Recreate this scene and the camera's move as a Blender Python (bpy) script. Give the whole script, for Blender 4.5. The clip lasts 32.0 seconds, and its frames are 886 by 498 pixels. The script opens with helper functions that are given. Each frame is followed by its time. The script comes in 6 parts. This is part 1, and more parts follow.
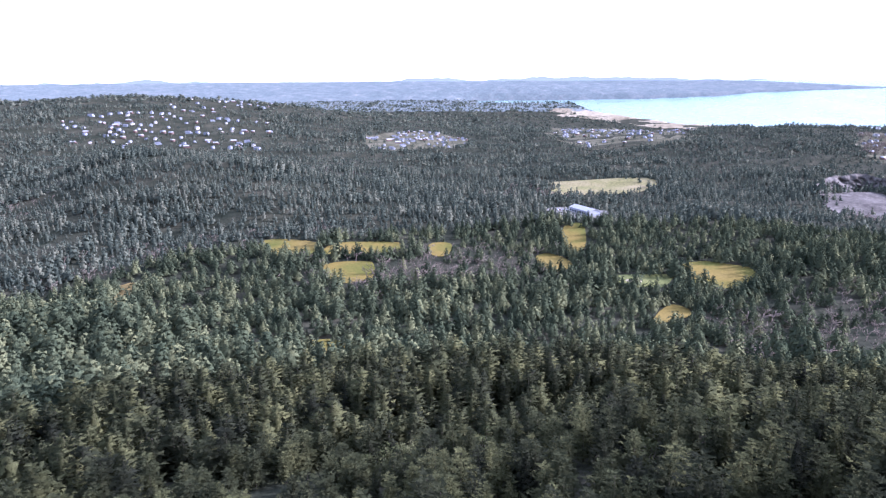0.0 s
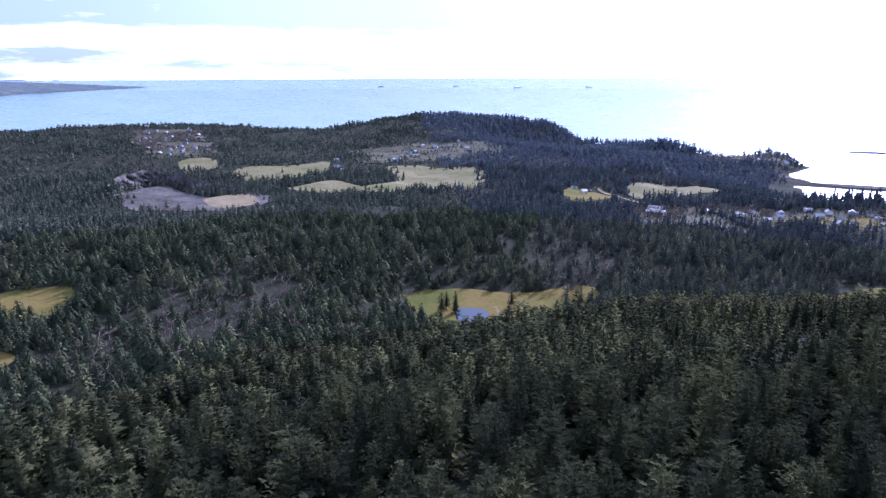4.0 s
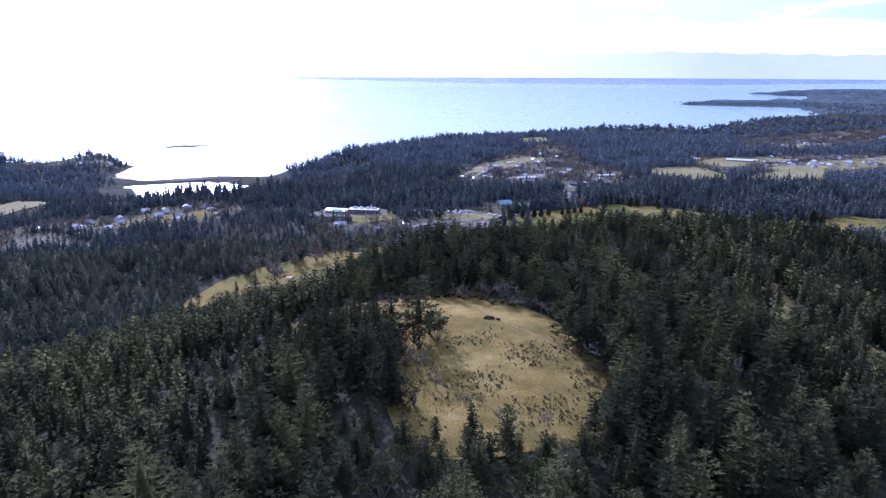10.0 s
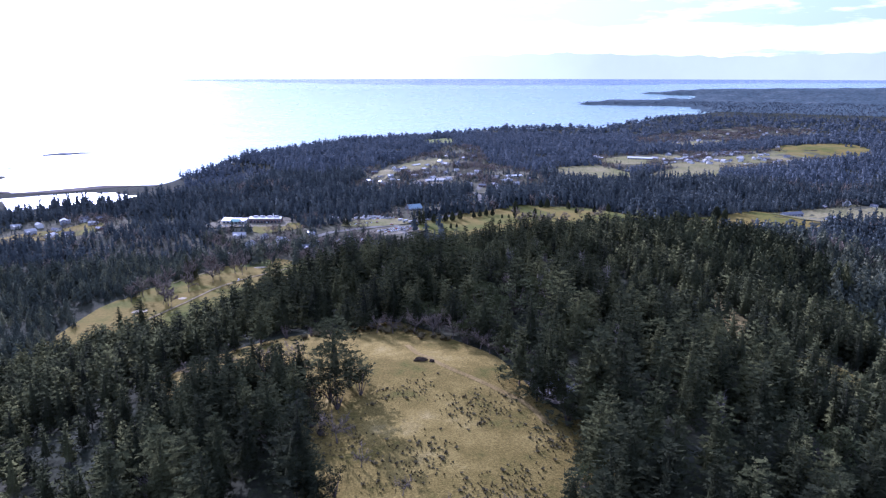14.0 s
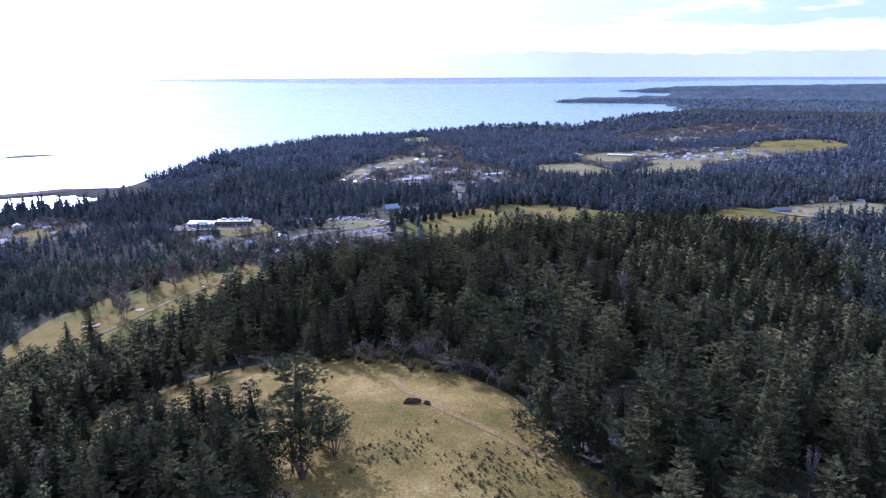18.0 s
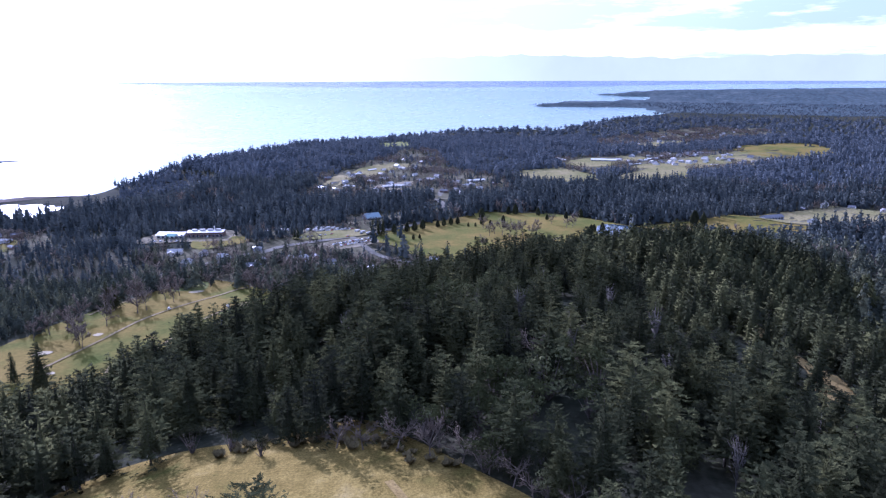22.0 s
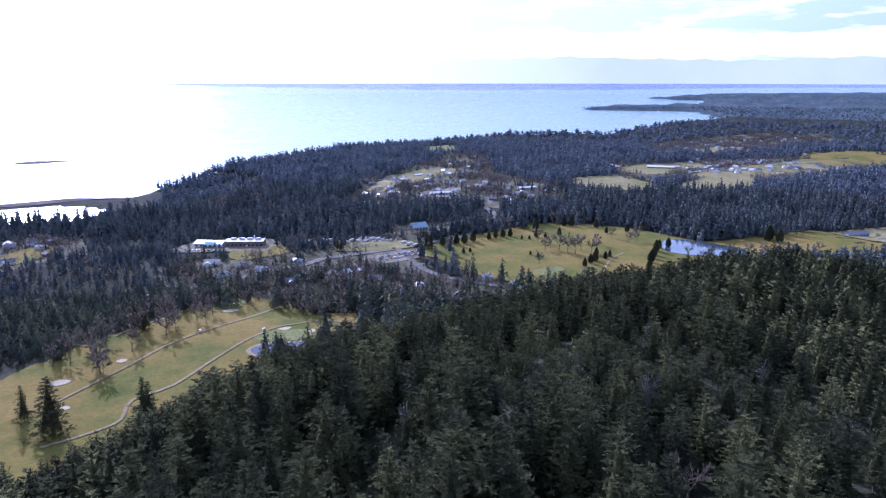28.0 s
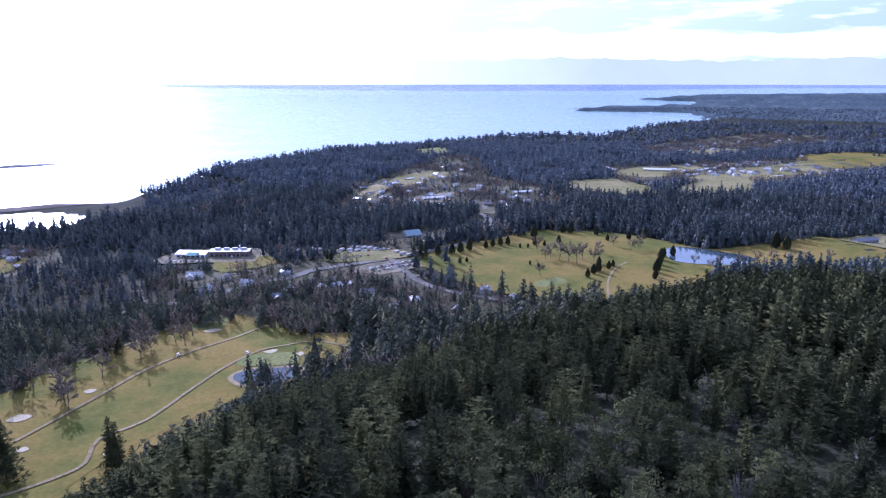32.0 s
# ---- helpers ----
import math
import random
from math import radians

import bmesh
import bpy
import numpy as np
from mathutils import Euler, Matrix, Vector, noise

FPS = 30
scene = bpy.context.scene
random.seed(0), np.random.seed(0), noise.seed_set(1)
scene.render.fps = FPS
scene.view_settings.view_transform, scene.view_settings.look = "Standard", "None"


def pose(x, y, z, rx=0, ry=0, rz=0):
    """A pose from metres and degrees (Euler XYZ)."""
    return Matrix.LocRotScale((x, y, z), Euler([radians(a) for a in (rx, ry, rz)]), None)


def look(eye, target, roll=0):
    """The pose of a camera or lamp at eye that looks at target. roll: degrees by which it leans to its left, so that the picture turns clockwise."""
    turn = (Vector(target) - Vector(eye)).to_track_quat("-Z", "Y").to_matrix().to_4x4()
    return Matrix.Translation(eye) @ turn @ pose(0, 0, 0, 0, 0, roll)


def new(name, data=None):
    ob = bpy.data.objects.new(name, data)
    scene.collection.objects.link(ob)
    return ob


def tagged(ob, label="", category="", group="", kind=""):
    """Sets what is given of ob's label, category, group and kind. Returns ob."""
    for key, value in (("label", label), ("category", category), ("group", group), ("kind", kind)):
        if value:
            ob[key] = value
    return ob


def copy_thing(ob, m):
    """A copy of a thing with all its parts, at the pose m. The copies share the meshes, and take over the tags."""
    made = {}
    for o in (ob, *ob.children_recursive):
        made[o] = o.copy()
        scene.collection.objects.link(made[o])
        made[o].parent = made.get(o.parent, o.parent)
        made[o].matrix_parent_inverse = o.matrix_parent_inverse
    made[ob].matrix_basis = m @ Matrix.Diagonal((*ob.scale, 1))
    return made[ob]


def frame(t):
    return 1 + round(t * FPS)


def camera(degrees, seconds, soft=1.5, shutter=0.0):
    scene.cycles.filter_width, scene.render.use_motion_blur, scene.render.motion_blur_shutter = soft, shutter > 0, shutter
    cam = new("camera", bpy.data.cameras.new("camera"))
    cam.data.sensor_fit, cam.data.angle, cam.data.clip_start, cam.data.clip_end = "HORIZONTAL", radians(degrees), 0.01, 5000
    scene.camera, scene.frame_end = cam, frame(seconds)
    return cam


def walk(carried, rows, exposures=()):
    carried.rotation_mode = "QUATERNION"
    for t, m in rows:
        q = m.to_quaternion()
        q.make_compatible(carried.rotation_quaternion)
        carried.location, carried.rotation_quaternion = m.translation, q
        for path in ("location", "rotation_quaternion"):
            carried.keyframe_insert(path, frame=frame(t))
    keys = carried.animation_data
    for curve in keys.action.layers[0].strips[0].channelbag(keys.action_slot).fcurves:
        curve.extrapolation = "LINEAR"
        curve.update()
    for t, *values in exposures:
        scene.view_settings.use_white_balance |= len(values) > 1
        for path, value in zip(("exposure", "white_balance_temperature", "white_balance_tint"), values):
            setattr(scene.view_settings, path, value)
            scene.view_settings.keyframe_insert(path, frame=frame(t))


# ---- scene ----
cam = camera(64.57, 32.0, soft=1.3)


def aim(x, y, z, az, pitch, roll):
    """A camera pose from a place, a compass angle (0 along y, clockwise), a tilt and a roll in degrees."""
    a, p = radians(az), radians(pitch)
    return look((x, y, z), (x + math.sin(a) * math.cos(p), y + math.cos(a) * math.cos(p), z + math.sin(p)), roll)


# seconds, place in metres, compass angle, tilt, roll
FLIGHT = (
    (0.0, 95.8, -138.1, 266.8, -116.35, -14.07, -0.30),
    (0.5, 91.3, -140.2, 266.7, -109.94, -14.03, -0.40),
    (1.0, 86.8, -142.2, 266.5, -103.49, -14.01, -0.40),
    (1.5, 82.3, -144.0, 266.2, -96.61, -14.01, -0.40),
    (2.0, 77.9, -145.7, 266.1, -89.96, -14.05, -0.38),
    (2.5, 73.4, -147.1, 266.0, -82.90, -14.10, -0.38),
    (3.0, 68.9, -148.2, 266.0, -76.16, -14.12, -0.27),
    (3.5, 64.4, -149.1, 266.1, -69.01, -14.16, -0.19),
    (5.5, 47.7, -145.7, 268.2, -41.01, -14.42, 0.03),
    (6.0, 43.5, -143.1, 268.3, -34.16, -14.43, 0.12),
    (6.5, 39.3, -140.2, 268.4, -27.01, -14.42, 0.23),
    (7.0, 35.5, -136.9, 268.5, -20.16, -14.40, 0.23),
    (7.5, 32.0, -133.2, 268.5, -13.21, -14.39, 0.27),
    (8.0, 28.9, -129.3, 268.5, -10.78, -14.36, 0.28),
    (8.5, 26.2, -125.0, 268.5, -10.61, -14.36, 0.29),
    (9.0, 23.9, -120.4, 268.5, -10.41, -14.36, 0.20),
    (9.5, 21.8, -115.6, 268.5, -10.20, -14.35, 0.18),
    (10.0, 20.0, -110.6, 268.4, -9.98, -14.36, 0.13),
    (10.5, 18.3, -105.4, 268.4, -9.78, -14.34, 0.17),
    (11.0, 16.8, -100.0, 268.4, -9.58, -14.32, 0.15),
    (11.5, 15.3, -94.6, 268.4, -8.96, -14.27, 0.16),
    (12.0, 13.9, -89.1, 268.3, -4.65, -14.23, 0.15),
    (12.5, 12.5, -83.5, 267.8, -2.73, -14.19, 0.11),
    (13.0, 11.3, -78.0, 267.0, -2.56, -14.16, 0.05),
    (13.5, 10.1, -72.4, 265.9, -2.35, -14.18, 0.05),
    (14.0, 9.1, -66.7, 264.7, -2.14, -14.20, 0.01),
    (14.5, 8.0, -61.0, 263.4, -1.89, -14.21, -0.01),
    (16.5, 5.2, -37.4, 258.1, -0.88, -14.23, -0.19),
    (17.0, 4.4, -32.1, 257.0, -0.62, -14.20, -0.22),
    (17.5, 3.6, -26.8, 256.0, -0.38, -14.20, -0.25),
    (18.0, 2.9, -21.6, 255.3, -0.13, -14.19, -0.27),
    (18.5, 2.2, -16.3, 254.9, 0.11, -14.18, -0.27),
    (19.0, 1.4, -10.9, 254.9, 0.33, -14.13, -0.24),
    (19.5, 0.7, -5.4, 254.8, 0.58, -14.06, -0.25),
    (20.0, 0.0, 0.1, 254.8, 0.78, -14.04, -0.26),
    (20.5, -0.8, 5.8, 254.8, 1.04, -14.02, -0.25),
    (21.0, -1.5, 11.5, 254.8, 1.24, -13.96, -0.21),
    (21.5, -2.3, 17.2, 254.7, 1.44, -13.93, -0.23),
    (22.0, -3.0, 22.8, 254.6, 1.63, -13.91, -0.20),
    (22.5, -3.8, 28.4, 254.5, 1.77, -13.90, -0.23),
    (23.0, -4.5, 33.9, 254.4, 1.49, -13.88, -0.15),
    (23.5, -5.3, 39.3, 254.3, -0.46, -13.88, -0.16),
    (24.0, -6.1, 44.6, 254.2, -2.79, -13.86, -0.12),
    (24.5, -7.0, 49.9, 254.2, -2.74, -13.86, -0.10),
    (25.0, -7.9, 55.2, 254.1, -2.63, -13.85, -0.07),
    (25.5, -8.9, 60.4, 254.0, -2.50, -13.82, -0.04),
    (27.5, -13.5, 81.1, 254.2, -1.94, -13.75, 0.02),
    (28.0, -14.8, 86.3, 254.2, -1.81, -13.74, 0.00),
    (28.5, -16.0, 91.5, 254.3, -1.70, -13.75, 0.04),
    (29.0, -17.0, 96.8, 254.4, -1.58, -13.74, 0.09),
    (29.5, -17.9, 102.0, 254.6, -1.47, -13.73, 0.09),
    (30.0, -18.8, 107.2, 254.9, -1.38, -13.72, 0.02),
    (30.5, -19.6, 112.4, 255.0, -1.29, -13.71, -0.02),
    (31.0, -20.3, 117.4, 255.1, -1.20, -13.70, -0.01),
    (31.5, -21.1, 122.3, 255.0, -1.10, -13.68, -0.05),
    (32.0, -21.9, 127.2, 254.9, -0.99, -13.67, -0.06),
)
walk(cam, [(t, aim(*rest)) for t, *rest in FLIGHT],
     [(0, 1.72, 5000, 39), (2, 1.33, 4800, 40), (3.5, 0.98, 4720, 41), (5.5, 0.56, 4680, 41), (9, 0.84, 4680, 41), (13, 0.95, 4680, 41), (24, 0.93, 4680, 41), (32, 0.86, 4680, 41)])

# ---- light ----
SUN_AZ, SUN_EL = -31.0, 25.0
world = bpy.data.worlds.new("world")
scene.world = world
world.use_nodes = True
wn, wl = world.node_tree.nodes, world.node_tree.links
sky = wn.new("ShaderNodeTexSky")
sky.sky_type, sky.sun_disc = "NISHITA", False
sky.sun_elevation, sky.sun_rotation = radians(SUN_EL), radians(SUN_AZ)
sky.altitude, sky.air_density, sky.dust_density, sky.ozone_density = 250, 1.0, 1.6, 1.5
wn["Background"].inputs[1].default_value = 0.14
# a hazy sky: paler and cooler than clean air, with thin high cloud and a bank of cumulus low over the strait
pale = wn.new("ShaderNodeHueSaturation")
pale.inputs["Saturation"].default_value = 0.75
wl.new(sky.outputs[0], pale.inputs["Color"])
cool = wn.new("ShaderNodeMix")
cool.data_type, cool.blend_type = "RGBA", "MULTIPLY"
cool.inputs[0].default_value = 1.0
cool.inputs[7].default_value = (0.95, 1.12, 1.38, 1)
wl.new(pale.outputs[0], cool.inputs[6])
way = wn.new("ShaderNodeTexCoord")
flat = wn.new("ShaderNodeMapping")
flat.inputs["Scale"].default_value = (3.0, 3.0, 22.0)
wl.new(way.outputs["Generated"], flat.inputs[0])
puff = wn.new("ShaderNodeTexNoise")
puff.inputs["Scale"].default_value, puff.inputs["Detail"].default_value, puff.inputs["Roughness"].default_value = 1.6, 7, 0.62
wl.new(flat.outputs[0], puff.inputs["Vector"])
split = wn.new("ShaderNodeSeparateXYZ")
wl.new(way.outputs["Generated"], split.inputs[0])


def by_height(stops):
    """A grey ramp over the sine of the height above the horizon."""
    r = wn.new("ShaderNodeValToRGB")
    e = r.color_ramp.elements
    while len(e) < len(stops):
        e.new(0.5)
    for k, (at, v) in zip(e, stops):
        k.position, k.color = at, (v, v, v, 1)
    wl.new(split.outputs[2], r.inputs[0])
    return r.outputs[0]


def blend(fac, a, colour):
    x = wn.new("ShaderNodeMix")
    x.data_type = "RGBA"
    wl.new(fac, x.inputs[0])
    wl.new(a, x.inputs[6])
    x.inputs[7].default_value = (*colour, 1)
    return x.outputs[2]


hazy = blend(by_height(((0.0, 0.9), (0.12, 0.86), (0.3, 0.8), (0.6, 0.6), (0.9, 0.4))), cool.outputs[2], (2.55, 2.92, 3.1))
# brighter sky above the view, added for fill light and sea reflections
hazy = blend(by_height(((0.0, 0.0), (0.085, 0.05), (0.14, 0.8), (0.3, 0.85), (0.6, 0.7), (0.9, 0.4))), hazy, (3.9, 4.5, 4.9))
# the veil brightens towards the sun, widely at first, then strongly round it
toward = wn.new("ShaderNodeVectorMath")
toward.operation = "DOT_PRODUCT"
wl.new(way.outputs["Generated"], toward.inputs[0])
toward.inputs[1].default_value = (math.sin(radians(SUN_AZ)) * math.cos(radians(SUN_EL)), math.cos(radians(SUN_AZ)) * math.cos(radians(SUN_EL)), math.sin(radians(SUN_EL)))
for lo, hi, colour in ((0.45, 0.88, (4.4, 4.8, 5.0)), (0.78, 0.995, (8.0, 8.3, 8.6))):
    glow = wn.new("ShaderNodeMapRange")
    glow.interpolation_type = "SMOOTHSTEP"
    glow.inputs[1].default_value, glow.inputs[2].default_value = lo, hi
    wl.new(toward.outputs["Value"], glow.inputs[0])
    hazy = blend(glow.outputs[0], hazy, colour)
both = wn.new("ShaderNodeMath")
wl.new(puff.outputs[0], both.inputs[0])
wl.new(by_height(((0.0, 0.20), (0.026, 0.24), (0.034, 0.34), (0.05, 0.30), (0.062, 0.10), (0.3, 0.02))), both.inputs[1])
cover = wn.new("ShaderNodeMapRange")
cover.inputs[1].default_value, cover.inputs[2].default_value = 0.64, 0.80
wl.new(both.outputs[0], cover.inputs[0])
wl.new(blend(cover.outputs[0], hazy, (7.2, 7.2, 7.4)), wn["Background"].inputs[0])

sun = new("sun", bpy.data.lights.new("sun", "SUN"))
sun.data.energy, sun.data.angle, sun.data.color = 5.0, radians(0.6), (1.0, 0.95, 0.88)
sa, se = radians(SUN_AZ), radians(SUN_EL)
sun.matrix_world = look((0, 0, 900), (-math.sin(sa) * math.cos(se), -math.cos(sa) * math.cos(se), 900 - math.sin(se)))


# ---- materials ----
def material(name, rough=0.7, metal=0.0, spec=0.4):
    m = bpy.data.materials.new(name)
    m.use_nodes = True
    b = m.node_tree.nodes["Principled BSDF"]
    b.inputs["Roughness"].default_value = rough
    b.inputs["Metallic"].default_value = metal
    b.inputs["Specular IOR Level"].default_value = spec
    return m, m.node_tree.nodes, m.node_tree.links, b


def ramp(nodes, stops):
    r = nodes.new("ShaderNodeValToRGB")
    e = r.color_ramp.elements
    while len(e) < len(stops):
        e.new(0.5)
    for k, (p, c) in zip(e, stops):
        k.position, k.color = p, (*c, 1)
    return r


def noise_at(nodes, links, scale, detail=4.0, rough=0.6, space="Object"):
    c = nodes.new("ShaderNodeTexCoord")
    n = nodes.new("ShaderNodeTexNoise")
    n.inputs["Scale"].default_value, n.inputs["Detail"].default_value, n.inputs["Roughness"].default_value = scale, detail, rough
    links.new(c.outputs[space], n.inputs["Vector"])
    return n


def mixed(nodes, links, fac, a, b, how="MIX"):
    x = nodes.new("ShaderNodeMix")
    x.data_type, x.blend_type = "RGBA", how
    if isinstance(fac, float):
        x.inputs[0].default_value = fac
    else:
        links.new(fac, x.inputs[0])
    for s, v in ((x.inputs[6], a), (x.inputs[7], b)):
        if isinstance(v, tuple):
            s.default_value = (*v, 1)
        else:
            links.new(v, s)
    return x.outputs[2]


def bumped(nodes, links, b, height, strength, distance):
    k = nodes.new("ShaderNodeBump")
    k.inputs["Strength"].default_value, k.inputs["Distance"].default_value = strength, distance
    links.new(height, k.inputs["Height"])
    links.new(k.outputs[0], b.inputs["Normal"])


def two_scale(name, stops, coarse, fine, rough=1.0, bump=0.0, spec=0.02, space="Object", grain=1.0):
    """A matt surface: a coarse noise over a ramp of colours, broken by a fine noise."""
    m, n, l, b = material(name, rough, 0.0, spec)
    big = noise_at(n, l, coarse, 5, 0.65, space)
    r = ramp(n, stops)
    l.new(big.outputs[0], r.inputs[0])
    small = noise_at(n, l, fine, 3, 0.6, space)
    s = ramp(n, ((0.3, (1 - 0.38 * grain,) * 3), (0.7, (1 + 0.3 * grain,) * 3)))
    l.new(small.outputs[0], s.inputs[0])
    l.new(mixed(n, l, 1.0, r.outputs[0], s.outputs[0], "MULTIPLY"), b.inputs["Base Color"])
    if bump:
        bumped(n, l, b, small.outputs[0], 0.8, bump)
    return m


def foliage(name, dark, mid, light, patch=0.02, through_leaf=0.12, feather=0.0):
    """Needles or leaves: trees differ from one another (their tint), boughs a little, whole stands drift."""
    m, n, l, b = material(name, 0.9, 0.0, 0.0)
    g = n.new("ShaderNodeNewGeometry")
    big = noise_at(n, l, patch, 3, 0.7)
    own = n.new("ShaderNodeAttribute")
    own.attribute_name = "tint"
    total = big.outputs[0]
    for source, share in ((own.outputs["Fac"], 0.42), (g.outputs["Random Per Island"], 0.14)):
        add = n.new("ShaderNodeMath")
        add.operation = "MULTIPLY_ADD"
        l.new(source, add.inputs[0])
        add.inputs[1].default_value = share
        l.new(total, add.inputs[2])
        total = add.outputs[0]
    r = ramp(n, ((0.45, dark), (0.78, mid), (1.0, light)))
    l.new(total, r.inputs[0])
    hue = r.outputs[0]
    if feather:   # needles: sprigs of light and dark, with gaps between them
        fine = n.new("ShaderNodeTexNoise")
        fine.inputs["Scale"].default_value, fine.inputs["Detail"].default_value, fine.inputs["Roughness"].default_value = feather, 2.0, 0.7
        l.new(g.outputs["Position"], fine.inputs["Vector"])
        s = ramp(n, ((0.33, (0.35, 0.35, 0.35)), (0.68, (1.85, 1.8, 1.75))))
        l.new(fine.outputs[0], s.inputs[0])
        hue = mixed(n, l, 1.0, hue, s.outputs[0], "MULTIPLY")
        gap = n.new("ShaderNodeMath")
        gap.operation = "GREATER_THAN"
        gap.inputs[1].default_value = 0.44
        l.new(fine.outputs[0], gap.inputs[0])
    l.new(hue, b.inputs["Base Color"])
    t = n.new("ShaderNodeBsdfTranslucent")
    l.new(hue, t.inputs[0])
    x = n.new("ShaderNodeMixShader")
    x.inputs[0].default_value = through_leaf
    l.new(b.outputs[0], x.inputs[1])
    l.new(t.outputs[0], x.inputs[2])
    leaf = x.outputs[0]
    if feather:
        clear, cut = n.new("ShaderNodeBsdfTransparent"), n.new("ShaderNodeMixShader")
        l.new(gap.outputs[0], cut.inputs[0])
        l.new(clear.outputs[0], cut.inputs[1])
        l.new(leaf, cut.inputs[2])
        leaf = cut.outputs[0]
    l.new(leaf, n["Material Output"].inputs[0])
    return m


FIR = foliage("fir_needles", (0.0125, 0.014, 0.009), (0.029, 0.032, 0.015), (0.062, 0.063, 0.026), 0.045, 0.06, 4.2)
# needles lightened in colour for the haze over the valley
VALLEY_HAZE_FIR = foliage("valley_woods_haze_lift", (0.028, 0.034, 0.028), (0.056, 0.063, 0.044), (0.104, 0.104, 0.058), 0.04, 0.04, 1.9)
# these two woods are blued and lifted in colour to stand for distance haze
FAR_HAZE_FIR = foliage("far_woods_haze_tint", (0.036, 0.044, 0.045), (0.060, 0.070, 0.067), (0.098, 0.106, 0.094), 0.03, 0.2)
COAST_HAZE_FIR = foliage("coastal_woods_haze_tint", (0.065, 0.077, 0.087), (0.087, 0.101, 0.111), (0.112, 0.122, 0.124), 0.02, 0.3)
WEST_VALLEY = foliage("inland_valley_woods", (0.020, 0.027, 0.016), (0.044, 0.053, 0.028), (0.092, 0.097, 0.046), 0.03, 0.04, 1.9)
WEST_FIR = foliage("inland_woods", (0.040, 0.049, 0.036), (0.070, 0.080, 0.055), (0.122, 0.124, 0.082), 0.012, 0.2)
ARBUTUS = foliage("arbutus_leaves", (0.03, 0.034, 0.014), (0.058, 0.064, 0.026), (0.115, 0.116, 0.052), 0.08)
TWIG = two_scale("grey_twigs", ((0.3, (0.085, 0.066, 0.048)), (0.7, (0.18, 0.146, 0.112))), 0.3, 4.0)
BARK = two_scale("bark", ((0.3, (0.05, 0.04, 0.03)), (0.7, (0.13, 0.105, 0.085))), 0.4, 5.0)
FLOOR = two_scale("forest_floor", ((0.3, (0.018, 0.022, 0.013)), (0.52, (0.036, 0.036, 0.022)), (0.72, (0.062, 0.056, 0.035))), 0.02, 0.35, bump=0.4)
GRASS = two_scale("turf", ((0.32, (0.070, 0.077, 0.016)), (0.44, (0.108, 0.098, 0.023)), (0.55, (0.152, 0.112, 0.029)), (0.7, (0.168, 0.122, 0.036))), 0.016, 0.4, grain=0.45)
GREEN = two_scale("putting_green", ((0.3, (0.11, 0.122, 0.038)), (0.7, (0.155, 0.152, 0.055))), 0.05, 0.6)
MEADOW = two_scale("dry_meadow", ((0.3, (0.11, 0.108, 0.035)), (0.5, (0.17, 0.148, 0.066)), (0.72, (0.24, 0.195, 0.105))), 0.012, 0.25)
BALD = two_scale("bald_grass", ((0.28, (0.085, 0.078, 0.018)), (0.45, (0.142, 0.103, 0.027)), (0.6, (0.195, 0.142, 0.040)), (0.76, (0.265, 0.202, 0.078))), 0.09, 2.0, bump=0.3)
YARD = two_scale("trodden_yard", ((0.3, (0.09, 0.078, 0.048)), (0.5, (0.15, 0.13, 0.085)), (0.7, (0.23, 0.20, 0.145))), 0.05, 0.4)
TRAIL = two_scale("trodden_earth", ((0.3, (0.155, 0.108, 0.036)), (0.7, (0.225, 0.16, 0.062))), 0.2, 2.0)
GRAVEL = two_scale("gravel", ((0.3, (0.165, 0.128, 0.066)), (0.7, (0.26, 0.205, 0.115))), 0.05, 0.8)
# asphalt lightened: the sun's glare on the roads is put into its colour
ASPHALT = two_scale("asphalt", ((0.3, (0.105, 0.098, 0.08)), (0.7, (0.19, 0.175, 0.145))), 0.06, 1.0)
SAND = two_scale("bunker_sand", ((0.3, (0.27, 0.225, 0.14)), (0.7, (0.38, 0.32, 0.21))), 0.1, 1.2)
ROCK = two_scale("rock", ((0.3, (0.14, 0.13, 0.12)), (0.7, (0.30, 0.28, 0.26))), 0.08, 0.7, bump=0.4)
BEACH = two_scale("beach", ((0.3, (0.06, 0.05, 0.04)), (0.7, (0.14, 0.115, 0.095))), 0.03, 0.3)

SEA, n, l, b = material("sea_water", 0.22, 0.0, 0.5)
b.inputs["Base Color"].default_value = (0.18, 0.265, 0.235, 1)
w1, w2 = noise_at(n, l, 0.006, 3), noise_at(n, l, 0.05, 4)
rr = ramp(n, ((0.35, (0.20, 0.20, 0.20)), (0.7, (0.32, 0.32, 0.32))))
l.new(w1.outputs[0], rr.inputs[0])
l.new(rr.outputs[0], b.inputs["Roughness"])
bumped(n, l, b, w2.outputs[0], 0.4, 1.2)

# far ground: the grey-blue cast of distance haze is mixed into both colours
HAZY_WOODED_LAND = two_scale("hazy_wooded_country", ((0.3, (0.045, 0.062, 0.066)), (0.55, (0.065, 0.082, 0.084)), (0.75, (0.10, 0.115, 0.11))), 0.012, 0.06)
HAZY_LAND = two_scale("hazy_far_country", ((0.3, (0.10, 0.12, 0.112)), (0.5, (0.12, 0.138, 0.13)), (0.64, (0.155, 0.165, 0.152)), (0.78, (0.24, 0.24, 0.22))), 0.016, 0.07, grain=0.5)

SCREE = two_scale("quarry_scree", ((0.3, (0.06, 0.052, 0.043)), (0.5, (0.10, 0.088, 0.072)), (0.72, (0.17, 0.15, 0.125))), 0.02, 0.2)

POND, n, l, b = material("pond_water", 0.04, 0.0, 0.14)
